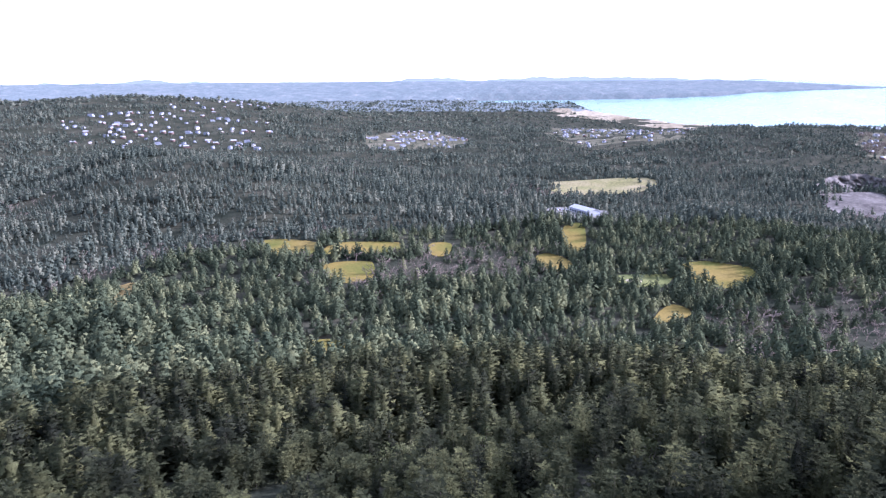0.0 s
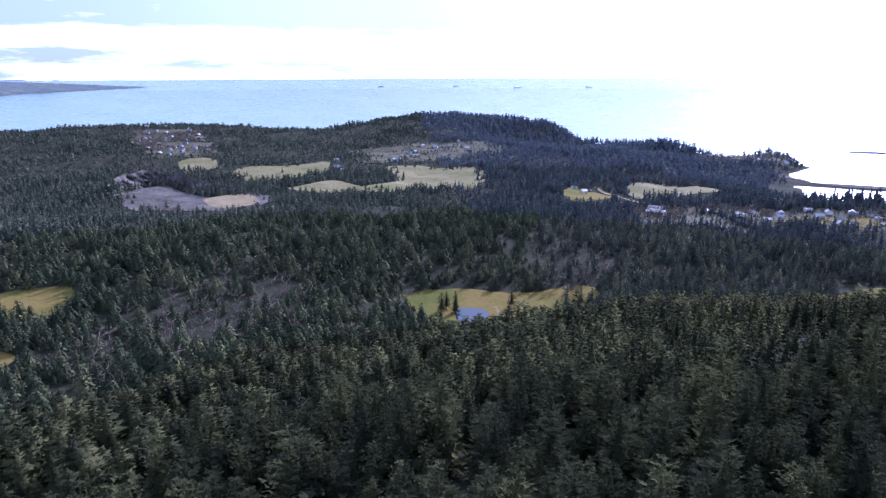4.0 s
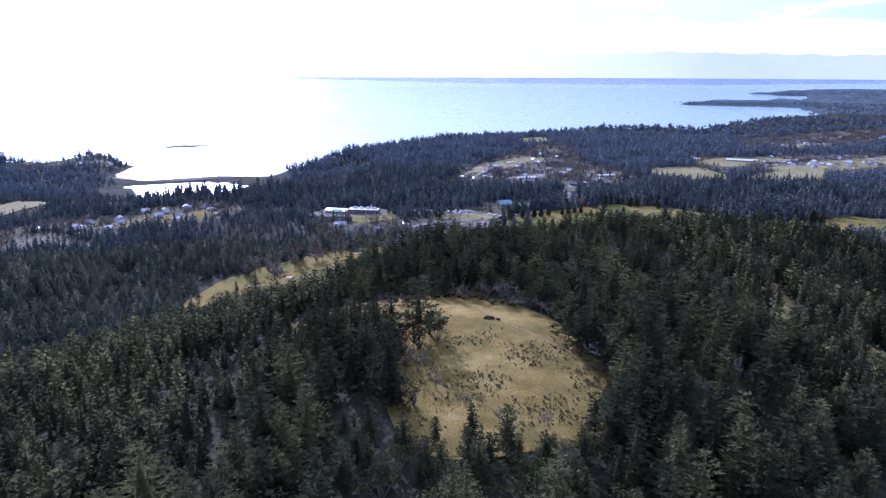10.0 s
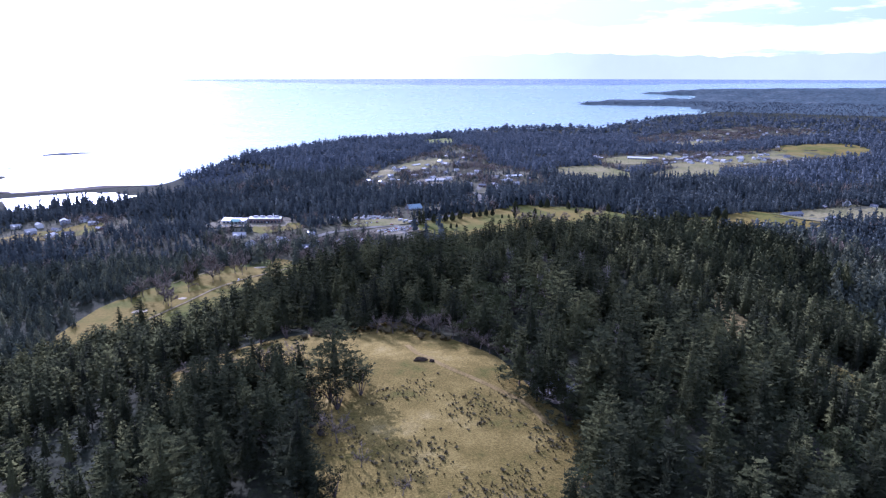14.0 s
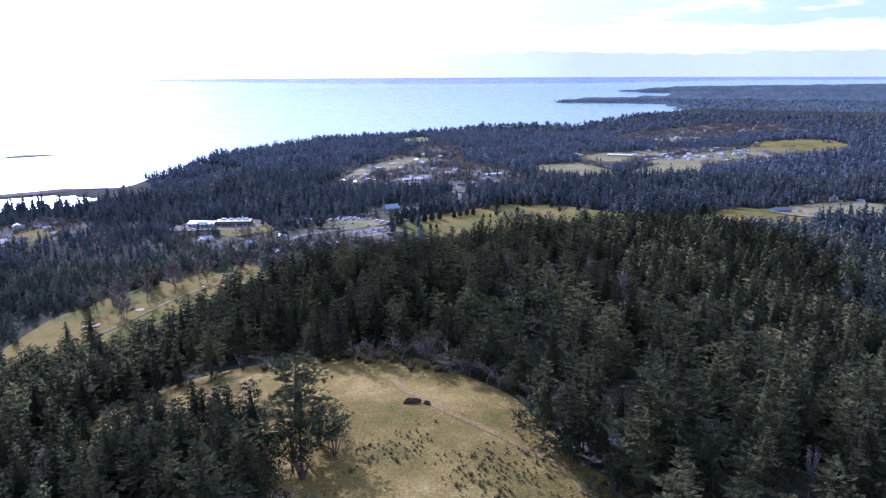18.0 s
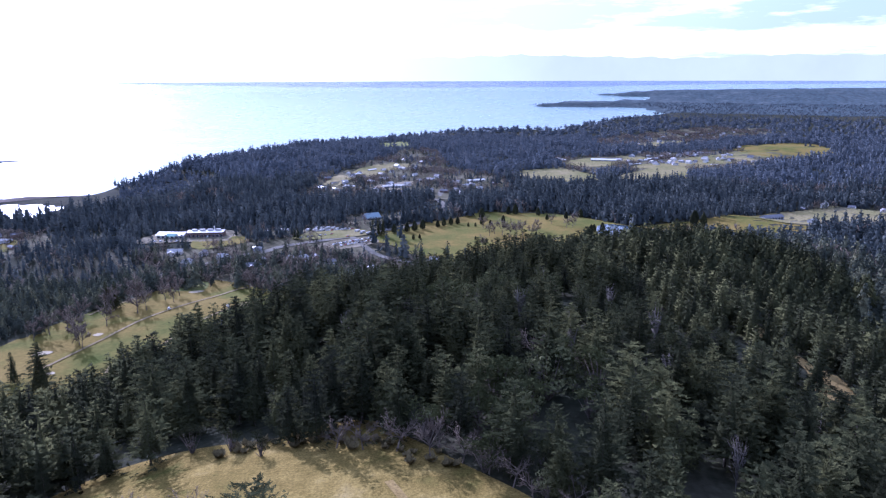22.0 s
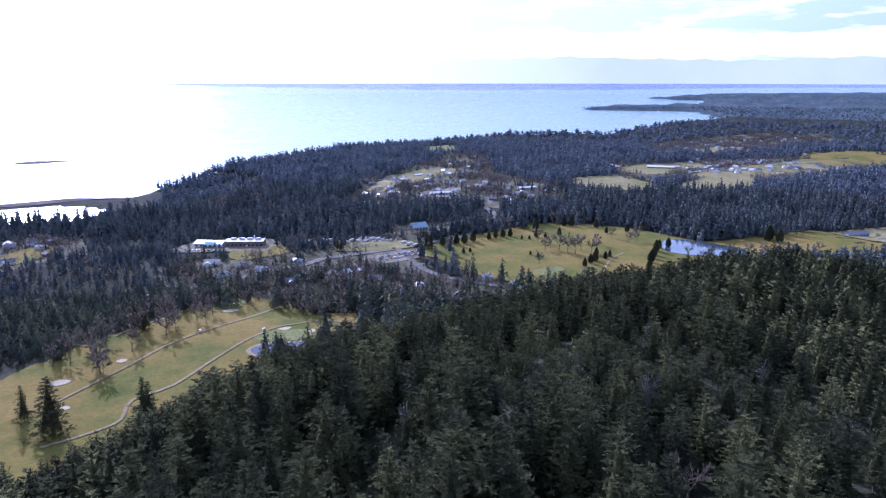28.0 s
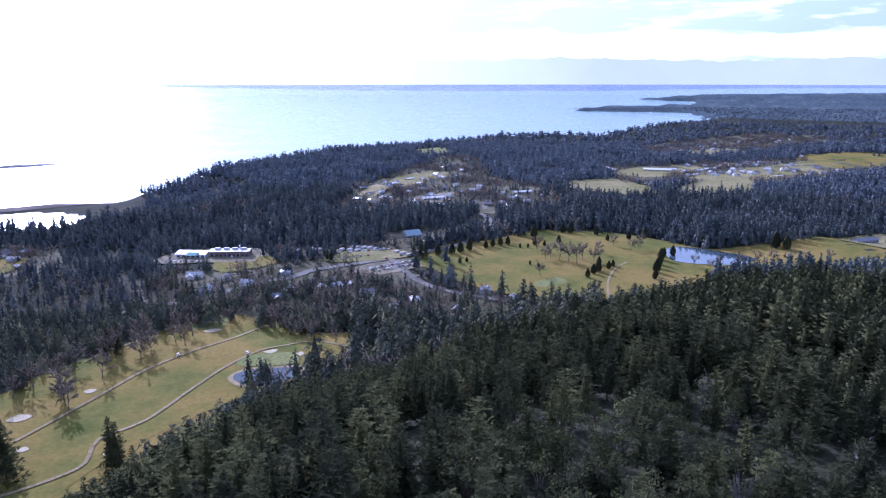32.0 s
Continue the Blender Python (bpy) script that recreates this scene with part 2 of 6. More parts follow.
b.inputs["Base Color"].default_value = (0.016, 0.026, 0.030, 1)
w1 = noise_at(n, l, 0.5, 3)
bumped(n, l, b, w1.outputs[0], 0.15, 0.1)

LAKE, n, l, b = material("lake_water", 0.12, 0.0, 0.5)
b.inputs["Base Color"].default_value = (0.05, 0.07, 0.08, 1)
w1 = noise_at(n, l, 0.5, 3)
bumped(n, l, b, w1.outputs[0], 0.25, 0.15)

# ---- the lie of the land ----
EYE = np.array((0.0, 0.0, 255.0))   # the far distance is drawn in towards this point, so that it stays within reach
NEAR, DEEP = 2600.0, 2150.0


def drawn_in(p):
    """Places past 2.6 km from the middle of the flight, brought nearer along the line of sight."""
    p = np.asarray(p, float)
    v = p - EYE
    r = np.maximum(np.linalg.norm(v, axis=-1), 1.0)
    d = np.maximum(r - NEAR, 0)
    near = NEAR + np.minimum(d, 9400) * DEEP / (np.minimum(d, 9400) + DEEP)
    near = np.where(r > 12000, r * 657.9 / (255 + 0.13 * r), near)
    k = np.where(r > NEAR, near / r, 1.0)
    return EYE + v * k[..., None]


def inside(x, y, poly):
    """Which of the points lie in a polygon."""
    r = np.zeros(np.shape(x), bool)
    q = poly[-1]
    for p in poly:
        if p[1] != q[1]:
            r ^= ((p[1] > y) != (q[1] > y)) & (x < (q[0] - p[0]) * (y - p[1]) / (q[1] - p[1]) + p[0])
        q = p
    return r


def off_line(x, y, line):
    """The distance to a polyline, and how far along it (in corners) its nearest point lies."""
    best, along = np.full(np.shape(x), 1e9), np.zeros(np.shape(x))
    for i, (p, q) in enumerate(zip(line, line[1:])):
        dx, dy = q[0] - p[0], q[1] - p[1]
        t = np.clip(((x - p[0]) * dx + (y - p[1]) * dy) / (dx * dx + dy * dy), 0, 1)
        d = np.hypot(x - p[0] - t * dx, y - p[1] - t * dy)
        along = np.where(d < best, i + t, along)
        best = np.minimum(best, d)
    return best, along


COAST = ((-5624, -2586), (-6022, -1983), (-4713, -1404), (-3744, -697), (-3586, -325), (-3900, 120), (-3329, 475), (-2908, 733),
         (-2838, 946), (-3050, 1300), (-2800, 1620), (-2300, 1720), (-1960, 1545), (-1850, 1595), (-1680, 1690), (-1440, 1640), (-1340, 1760),
         (-1190, 1700), (-1120, 1500), (-1000, 1450), (-860, 1560), (-740, 1570), (-680, 1760), (-590, 2050), (-450, 2350), (-270, 2650),
         (-120, 2900), (200, 3350), (560, 3230), (900, 3750), (1300, 4400), (1641, 4667), (1756, 5700), (1308, 5750), (842, 6065),
         (1367, 6900), (2125, 7055), (2679, 8100), (2226, 9383), (3709, 10855), (7511, 12817), (30000, 16000))
LAND = COAST + ((30000, -30000), (-30000, -30000), (-30000, -2500), (-14983, 1142), (-10848, -843), (-8965, -1151), (-7554, -1838),
                (-6759, -3066), (-6300, -3300))
LAGOON = ((-1000, 1370), (-881, 1240), (-790, 1300), (-715, 1330), (-720, 1430), (-810, 1475), (-930, 1425))
# the ridge under the flight: corners, and the ground's height at each
RIDGE = ((150, -420), (30, -220), (-30, -70), (5, 120), (45, 270), (80, 370), (190, 520), (330, 640))
RIDGE_Z = (130, 150, 172, 182, 172, 152, 125, 85)
RIDGE_W = (175, 175, 175, 175, 168, 145, 105, 95)
# hills: place, height over the ground round them, half widths, turn
HILLS = ((-1763, -2492, 140, 850, 700, 0), (-790, -1085, 62, 150, 250, -20), (-2200, -140, 52, 420, 420, 0), (-2800, 300, 30, 350, 350, 0),
         (-2230, 1130, 58, 430, 300, 20), (-700, 120, 16, 160, 330, -15), (4600, 9500, 28, 2600, 1500, 0), (-9500, -4200, 90, 2500, 1500, 0))
# level places: middle, reach, height
LEVELS = ((-1830, 1330, 290, 12), (-2640, 660, 220, 18), (-1420, 1480, 200, 10), (-225, 430, 75, 66), (-205, 540, 120, 66), (-130, 640, 70, 66), (110, 900, 190, 48), (-480, -260, 160, 85), (-410, 160, 90, 70), (-520, -520, 130, 85),
          (-310, 930, 80, 47), (450, 1600, 300, 41), (-120, 900, 90, 51), (-150, 700, 80, 60), (1250, 5900, 600, 9), (2226, 8900, 900, 14), (1750, 5000, 500, 20))


def ground_z(x, y):
    x, y = np.asarray(x, float), np.asarray(y, float)
    z = 42 + 42 * np.exp(-((x + 500) ** 2 + (y + 260) ** 2) / (2 * 560 ** 2))
    for low, reach in ((16, np.clip((y - 2000) / 900, 0, 1)), (13, np.clip((-x - 2250) / 800, 0, 1))):   # the land falls towards its shores
        z = z + (low - z) * reach * reach * (3 - 2 * reach)
    for hx, hy, h, a, c, turn in HILLS:
        u, v = math.cos(radians(turn)), math.sin(radians(turn))
        dx, dy = (x - hx) * u + (y - hy) * v, -(x - hx) * v + (y - hy) * u
        z = z + h * np.exp(-(dx / a) ** 2 / 2 - (dy / c) ** 2 / 2)
    d, along = off_line(x, y, RIDGE)
    crest = np.interp(along, range(len(RIDGE_Z)), RIDGE_Z)
    z = z + np.maximum(crest - z, 0) * np.exp(-d ** 2 / (2 * np.interp(along, range(len(RIDGE_W)), RIDGE_W) ** 2))
    r = np.hypot(x, y)
    z = z + (3.0 * np.sin(x / 61 + 1.3 * np.sin(y / 83)) * np.sin(y / 57 + x / 170) + 1.2 * np.sin(x / 19 + y / 31)) * np.clip(r / 400, 0.35, 1.5)
    for lx, ly, reach, lz in LEVELS:
        k = 1 / (1 + np.exp((np.hypot(x - lx, y - ly) - reach) / (reach * 0.16)))
        z = z + (lz - z) * k
    coast, _ = off_line(x, y, COAST + LAND[len(COAST):] + COAST[:1])
    sea = ~inside(x, y, LAND)
    z = np.where(sea, -2 - np.minimum(coast / 20, 30), np.minimum(z, 1.0 + np.maximum(coast - 12, 0) * 0.55))
    spit, _ = off_line(x, y, ((-1120, 1480), (-1000, 1435), (-900, 1470), (-800, 1540), (-730, 1560)))
    z = np.where(spit < 34, np.minimum(z, 3.5), z)
    lag = inside(x, y, LAGOON)
    shore, _ = off_line(x, y, LAGOON + LAGOON[:1])
    return np.where(lag, -1.5, np.where(shore < 300, np.minimum(z, 1 + shore * 0.08), z))


def sheet(name, rings, steps, height, mats, far=1e9):
    """A round sheet of quads about the flight, drawn in towards the horizon."""
    a = np.linspace(0, 2 * np.pi, steps, endpoint=False)
    r = np.asarray(rings)
    x, y = r[:, None] * np.sin(a), r[:, None] * np.cos(a)
    v = drawn_in(np.stack([x, y, height(x, y)], -1).reshape(-1, 3))
    i, j = np.meshgrid(np.arange(len(r) - 1), np.arange(steps), indexing="ij")
    k = (j + 1) % steps
    f = np.stack([i * steps + j, i * steps + k, (i + 1) * steps + k, (i + 1) * steps + j], -1).reshape(-1, 4)
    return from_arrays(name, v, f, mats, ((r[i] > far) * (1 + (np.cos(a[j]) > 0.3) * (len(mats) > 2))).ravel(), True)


def from_arrays(name, v, f, mats, index=None, smooth=False, tint=None, normals=None):
    """A mesh object out of arrays of places and of faces with equally many corners."""
    f = np.asarray(f, np.int32)
    me = bpy.data.meshes.new(name)
    n = f.shape[1]
    me.vertices.add(len(v))
    me.vertices.foreach_set("co", np.asarray(v, np.float32).ravel())
    me.loops.add(f.size)
    me.loops.foreach_set("vertex_index", f.ravel())
    me.polygons.add(len(f))
    me.polygons.foreach_set("loop_start", np.arange(0, f.size, n, dtype=np.int32))
    for m in mats:
        me.materials.append(m)
    if index is not None:
        me.polygons.foreach_set("material_index", np.asarray(index, np.int32))
    if smooth:
        me.polygons.foreach_set("use_smooth", np.ones(len(f), bool))
    me.update(calc_edges=True)
    if normals is not None:
        me.polygons.foreach_set("use_smooth", np.ones(len(f), bool))
        me.attributes.new("custom_normal", "FLOAT_VECTOR", "POINT").data.foreach_set("vector", np.asarray(normals, np.float32).ravel())
    if tint is not None:
        me.attributes.new("tint", "FLOAT", "POINT").data.foreach_set("value", np.broadcast_to(np.asarray(tint, np.float32), (len(v),)).copy())
    return new(name, me)


rings = [3.0]
while rings[-1] < 29000:
    rings.append(rings[-1] + max(5.0, (0.018 if rings[-1] < 3200 else 0.06) * rings[-1]))
tagged(sheet("ground", [0.0] + rings, 480, ground_z, [FLOOR, HAZY_LAND, HAZY_WOODED_LAND], 4700), "wooded hills and coastal plain with dark forest floor", "ground", kind="structure")
rings = [500.0]
while rings[-1] < 31000:
    rings.append(rings[-1] * 1.05)
sea = sheet("water", rings, 240, lambda x, y: 0 * x, [SEA])
level = []
for v in sea.data.vertices:   # the drawn-in sheet is shaded as level water with a light chop, towards the horizon too
    way_in = Vector((-v.co.x, -v.co.y, 0)).normalized()
    tilt = math.tan(math.acos(min(abs(v.normal.z), 1.0)) * 0.62)
    level.append((Vector((0, 0, 1)) + way_in * tilt).normalized())
sea.data.normals_split_custom_set_from_vertices(level)
tagged(sea, "open blue sea glittering under the low sun", "sea", kind="structure")


# ---- patches of open ground, paths and roads ----
def rounded(poly, steps=5):
    """A closed outline through the corners, curved."""
    p = np.array(poly, float)
    out = []
    for i in range(len(p)):
        a, b2, c, d = p[i - 1], p[i], p[(i + 1) % len(p)], p[(i + 2) % len(p)]
        for t in np.linspace(0, 1, steps, endpoint=False):
            out.append(0.5 * (2 * b2 + (c - a) * t + (2 * a - 5 * b2 + 4 * c - d) * t * t + (3 * b2 - a - 3 * c + d) * t ** 3))
    return np.array(out)


def patch(name, poly, mat, lift, label, category, steps=5, rings_n=7, z=None, ragged=0.0, kind="structure"):
    """A patch that lies on the ground inside a curved outline."""
    o = rounded(poly, steps)
    c = o.mean(0)
    if ragged:
        rng = np.random.default_rng(int(abs(c[0] * 7 + c[1])))
        o = c + (o - c) * (1 + ragged * (rng.random((len(o), 1)) - 0.5))
    n = len(o)
    ts = np.linspace(0, 1, rings_n + 1)[1:]
    v = np.concatenate([c[None]] + [c + (o - c) * t for t in ts])
    zz = (ground_z(v[:, 0], v[:, 1]) if z is None else np.full(len(v), z)) + lift
    v = drawn_in(np.column_stack([v, zz]))
    f = [(0, 1 + k, 1 + (k + 1) % n, 1 + (k + 1) % n) for k in range(n)]
    for r in range(rings_n - 1):
        for k in range(n):
            f.append((1 + r * n + k, 1 + (r + 1) * n + k, 1 + (r + 1) * n + (k + 1) % n, 1 + r * n + (k + 1) % n))
    bm = bmesh.new()
    vs = [bm.verts.new(p) for p in v]
    for q in f:
        bm.faces.new([vs[i] for i in dict.fromkeys(q)])
    bmesh.ops.recalc_face_normals(bm, faces=bm.faces)
    me = bpy.data.meshes.new(name)
    bm.to_mesh(me)
    bm.free()
    if me.polygons[0].normal.z < 0:
        me.flip_normals()
    me.materials.append(mat)
    me.polygons.foreach_set("use_smooth", np.ones(len(me.polygons), bool))
    return tagged(new(name, me), label, category, kind=kind)


def ribbon(name, line, width, mat, lift, label, category):
    """A path or road of even width along a curved line."""
    p = np.array(line, float)
    p = np.vstack([2 * p[0] - p[1], p, 2 * p[-1] - p[-2]])
    out = []
    for i in range(1, len(p) - 2):
        a, b2, c, d = p[i - 1], p[i], p[i + 1], p[i + 2]
        k = max(3, int(np.hypot(*(c - b2)) / 8))
        for t in np.linspace(0, 1, k, endpoint=i == len(p) - 3):
            out.append(0.5 * (2 * b2 + (c - a) * t + (2 * a - 5 * b2 + 4 * c - d) * t * t + (3 * b2 - a - 3 * c + d) * t ** 3))
    o = np.array(out)
    g = np.gradient(o, axis=0)
    s = np.column_stack([g[:, 1], -g[:, 0]]) / np.maximum(np.hypot(g[:, 0], g[:, 1]), 1e-6)[:, None] * width / 2
    e = np.stack([o - s, o + s], 1).reshape(-1, 2)
    v = drawn_in(np.column_stack([e, ground_z(e[:, 0], e[:, 1]) + lift]))
    k = np.arange(len(o) - 1) * 2
    f = np.column_stack([k, k + 1, k + 3, k + 2])
    return tagged(from_arrays(name, v, f, [mat], None, True), label, category, kind="structure")


OPEN = []   # outlines that stay free of forest: polygon, kind


def clearing(name, poly, mat, lift, label, category="field", **more):
    OPEN.append(poly)
    return patch(name, poly, mat, lift, label, category, **more)


BALD_LINE = ((-30, 160), (-16, 163), (-8, 154), (4, 139), (15, 126), (21, 111), (28, 99), (37, 94), (37, 80), (32, 64), (14, 53), (-2, 46), (-14, 50), (-23, 66), (-28, 80), (-31, 95), (-36, 110), (-42, 130), (-40, 150))
BALD_ARM = ((-34, 156), (-50, 163), (-64, 164), (-76, 161), (-86, 152), (-88, 138), (-74, 122), (-56, 124), (-42, 122), (-34, 136))


def grown(poly, k):
    """An outline made larger about its middle."""
    p = np.array(poly, float)
    c = p.mean(0)
    return tuple(map(tuple, c + (p - c) * k))


OPEN += [BALD_LINE, BALD_ARM]
patch("bald", grown(BALD_LINE, 1.16), BALD, 0.35, "golden dry grass on the rounded bald hilltop", "grass", rings_n=12)
patch("bald_arm", grown(BALD_ARM, 1.3), BALD, 0.30, "golden dry grass running down the hilltop's shoulder", "grass", rings_n=12)
ribbon("trail", ((-10, 140), (-6, 131), (-2.7, 127.2), (2.7, 119.8), (10.4, 113), (18.4, 106), (24.8, 100), (29, 92)), 1.7, TRAIL, 0.42, "narrow brown foot trail over the dry grass", "path")
# the slab's dark rock colour holds the shade of the trees round it
patch("rock_slab", ((26, 108), (31, 118), (36, 121), (40, 114), (38, 106), (32, 102)), SCREE, 0.55, "grey rock slab, darkened for tree shade, at the edge of the bald hilltop", "rock", ragged=0.15)
clearing("hill_track", ((112, 208), (122, 222), (126, 250), (136, 290), (142, 322), (152, 322), (146, 285), (138, 240), (128, 214), (119, 204)), TRAIL, 0.5, "bare earth track cut through the hill's firs", "track", ragged=0.1)
clearing("rocky_glade", ((138, 194), (150, 208), (158, 218), (172, 204), (164, 190), (154, 180)), BALD, 0.5, "dry grass and rock in a gap between firs", "glade", ragged=0.15)
# the golf course in the valley
clearing("fairway", ((-300, 520), (-282, 575), (-262, 620), (-246, 668), (-216, 692), (-180, 676), (-130, 645), (-95, 640), (-74, 598), (-95, 574), (-128, 560), (-150, 520), (-180, 480),
                     (-200, 440), (-215, 395), (-250, 390), (-285, 430)), GRASS, 0.35, "mown winter fairway of tan and green turf in a valley", "golf course", rings_n=14)
clearing("golf_course", ((-75, 905), (-33, 996), (19, 1029), (85, 1088), (134, 1102), (230, 1085), (275, 1040), (300, 1010), (400, 1035), (560, 1082), (620, 1060), (500, 925), (390, 905),
                         (325, 900), (262, 880), (228, 814), (137, 750), (60, 762), (-10, 825), (-44, 872)), GRASS, 0.5, "open golf course of pale green turf dotted with trees", "golf course", rings_n=14)
# glades and fields on the wooded plain
def field(mat, label, *poly):
    """An open field, glade or yard that keeps free of forest."""
    clearing("field", poly, mat, 0.5 if math.hypot(*poly[0]) < 900 else 1.2, label, ragged=0.1)


field(GRASS, 'small grassy glade between firs', (-568, -483), (-580, -463), (-530, -443), (-528, -462))
field(GRASS, 'small grassy glade between firs', (-568, -360), (-577, -340), (-545, -315), (-515, -333))
field(GREEN, 'sunlit green with a bunker among firs', (-525, -277), (-540, -257), (-552, -224), (-508, -228), (-508, -266))
field(GRASS, 'sunlit fairway with tree shadows across it', (-595, -222), (-618, -201), (-593, -157), (-537, -168), (-538, -205))
field(GRASS, 'narrow strip of grass leading to a clubhouse', (-694, -369), (-708, -350), (-606, -322), (-605, -343))
field(GRASS, 'small grassy glade between firs', (-412, -218), (-440, -196), (-458, -197), (-464, -213))
field(GRASS, 'green fairway beside a dark pond', (-470, 95), (-480, 150), (-452, 185), (-437, 217), (-428, 262), (-394, 250), (-362, 190), (-370, 140), (-384, 90), (-420, 90))
field(GRASS, 'grassy glade between firs', (-509, -664), (-522, -600), (-465, -571), (-457, -616))
field(GRASS, 'bright green fairway glade', (-452, -537), (-476, -502), (-432, -472), (-402, -486), (-428, -522))
field(GRASS, 'grass strip with a row of trees', (-482, -568), (-530, -575), (-559, -518), (-526, -499), (-494, -538))
field(GRASS, 'small sunlit glade between firs', (-265, -430), (-280, -412), (-273, -385), (-254, -382), (-247, -410))
field(TRAIL, 'bare tan lane in a clearing', (-278, -642), (-318, -672), (-330, -691), (-343, -680), (-325, -662), (-290, -634))
field(MEADOW, 'bare tan clearing', (-277, -596), (-298, -588), (-302, -560), (-280, -565))
field(MEADOW, 'dry golden field between woods', (-1123, -515), (-985, -485), (-1050, -390), (-1242, -352), (-1290, -457), (-1200, -560))
field(MEADOW, 'pale meadow between woods', (-1642, 78), (-1676, 150), (-1562, 146), (-1535, 72))
field(MEADOW, 'golden meadow by a gravel pit', (-1488, 178), (-1560, 380), (-1428, 358), (-1312, 212), (-1357, 162))
field(MEADOW, 'golden meadow', (-1183, 180), (-1250, 293), (-1150, 330), (-1085, 352), (-1132, 245))
field(MEADOW, 'wide golden meadow with a few lone trees', (-1445, 508), (-1325, 672), (-1196, 625), (-1050, 515), (-1070, 436), (-1115, 310), (-1240, 445))
field(MEADOW, 'tan fallow field', (-966, 815), (-970, 885), (-866, 955), (-826, 870), (-832, 748), (-893, 744))
field(GRASS, 'green field beside a straight drive', (-975, 660), (-972, 714), (-880, 692), (-842, 644), (-850, 575))
field(GRASS, 'green field in front of houses', (-628, 767), (-612, 848), (-536, 918), (-506, 849), (-588, 748))
field(GRASS, 'mown lawn beside a long low building', (-297, 892), (-296, 923), (-248, 938), (-226, 898), (-268, 856))
field(MEADOW, 'tan paddocks in rows', (-206, 1480), (-134, 1695), (-47, 1776), (-36, 1708), (-140, 1515), (-186, 1410))
field(GREEN, 'bright green clifftop field', (-160, 2365), (-88, 2490), (-35, 2298), (-97, 2195))
field(MEADOW, 'pale green field', (207, 1600), (316, 1648), (386, 1486), (298, 1446), (205, 1518))
field(MEADOW, 'tan field by farm buildings', (398, 1486), (533, 1650), (630, 1695), (552, 1485), (423, 1446))
field(MEADOW, 'pale green field behind a long barn', (352, 1785), (580, 1940), (582, 1837), (411, 1680))
field(GRASS, 'broad green field', (900, 2060), (1118, 2228), (1204, 2073), (1056, 1863), (897, 1830))
field(MEADOW, "golden field at the wood's edge", (505, 1065), (735, 1118), (660, 983), (514, 987))
field(MEADOW, 'pale field among houses', (620, 2200), (800, 2420), (900, 2380), (720, 2180))
field(MEADOW, 'open ground of a village with houses', (500, 1690), (700, 1830), (880, 1960), (920, 1850), (760, 1730), (580, 1620))
field(MEADOW, 'brown field beside a row of parked cars', (-170, 900), (-150, 950), (-95, 962), (-75, 930), (-110, 905))
field(YARD, 'gravel car park beside the road', (-135, 862), (-120, 892), (-75, 910), (-60, 885), (-100, 850))
field(YARD, 'pale yard among houses', (-100, 1330), (-92, 1390), (-36, 1456), (-20, 1420), (-44, 1322))
field(YARD, 'paved yard round low buildings', (-372, 905), (-362, 965), (-312, 975), (-262, 976), (-258, 915), (-310, 908))
field(ASPHALT, 'car park beside a clubhouse', (-845, -440), (-760, -385), (-790, -340), (-880, -380))
clearing("quarry", ((-1320, -60), (-1310, -5), (-1160, 40), (-1080, 95), (-1100, 145), (-990, 105), (-960, 20), (-1060, -70), (-1180, -80)), SCREE, 1.0,
         "grey rock quarry cut into a wooded slope", "quarry", ragged=0.1)
clearing("shingle_spit", ((-1130, 1470), (-1000, 1425), (-900, 1455), (-790, 1530), (-730, 1540), (-735, 1575), (-820, 1568), (-900, 1500), (-1000, 1458), (-1120, 1500)), BEACH, 0.6,
         "dark shingle spit between the lagoon and the sea", "beach")

SPIT = two_scale("dry_spit", ((0.3, (0.15, 0.12, 0.075)), (0.5, (0.23, 0.19, 0.12)), (0.72, (0.33, 0.28, 0.19))), 0.006, 0.05)
clearing("shore_flat", ((-4950, -1750), (-4600, -1300), (-4350, -1100), (-3820, -720), (-3610, -460), (-3700, -290), (-3920, -60), (-3800, 80), (-3620, 90), (-3400, 60), (-3420, -160), (-3480, -330), (-3250, -520),
                        (-3380, -800), (-3700, -1050), (-4150, -1500)), SPIT, 1.0, "long tan shore flat along the bay", "beach", ragged=0.05)

# water hazards, greens and bunkers
patch("pond_bank", ((-169, 550), (-161, 562), (-141, 567), (-123, 568), (-122, 549), (-137, 533), (-155, 533), (-166, 541)), GRAVEL, 0.52, "pale stone rim round a small pond", "pond bank")
patch("pond", ((-166, 551), (-159, 559), (-141, 564), (-126, 565), (-126, 551), (-138, 536), (-153, 536), (-163, 543)), POND, 0.6, "small blue pond with a pale stone rim", "pond")
patch("pond", ((236, 963), (252, 993), (289, 996), (326, 981), (337, 951), (312, 909), (274, 907), (235, 923)), LAKE, 0.9, "round silvery pond on a golf course", "pond")
patch("pond", ((-431, 128), (-429, 139), (-421, 147), (-408, 145), (-395, 132), (-405, 114)), POND, 0.8, "small dark pond among firs", "pond")
for poly in (((-234, 648), (-237, 672), (-216, 688), (-208, 655)), ((-168, 567), (-165, 587), (-137, 592), (-131, 572)), ((61, 830), (87, 849), (95, 832), (68, 814)),
             ((66, 781), (84, 798), (100, 795), (84, 776))):
    patch("putting_green", poly, GREEN, 0.55, "smooth light green putting green", "golf green")
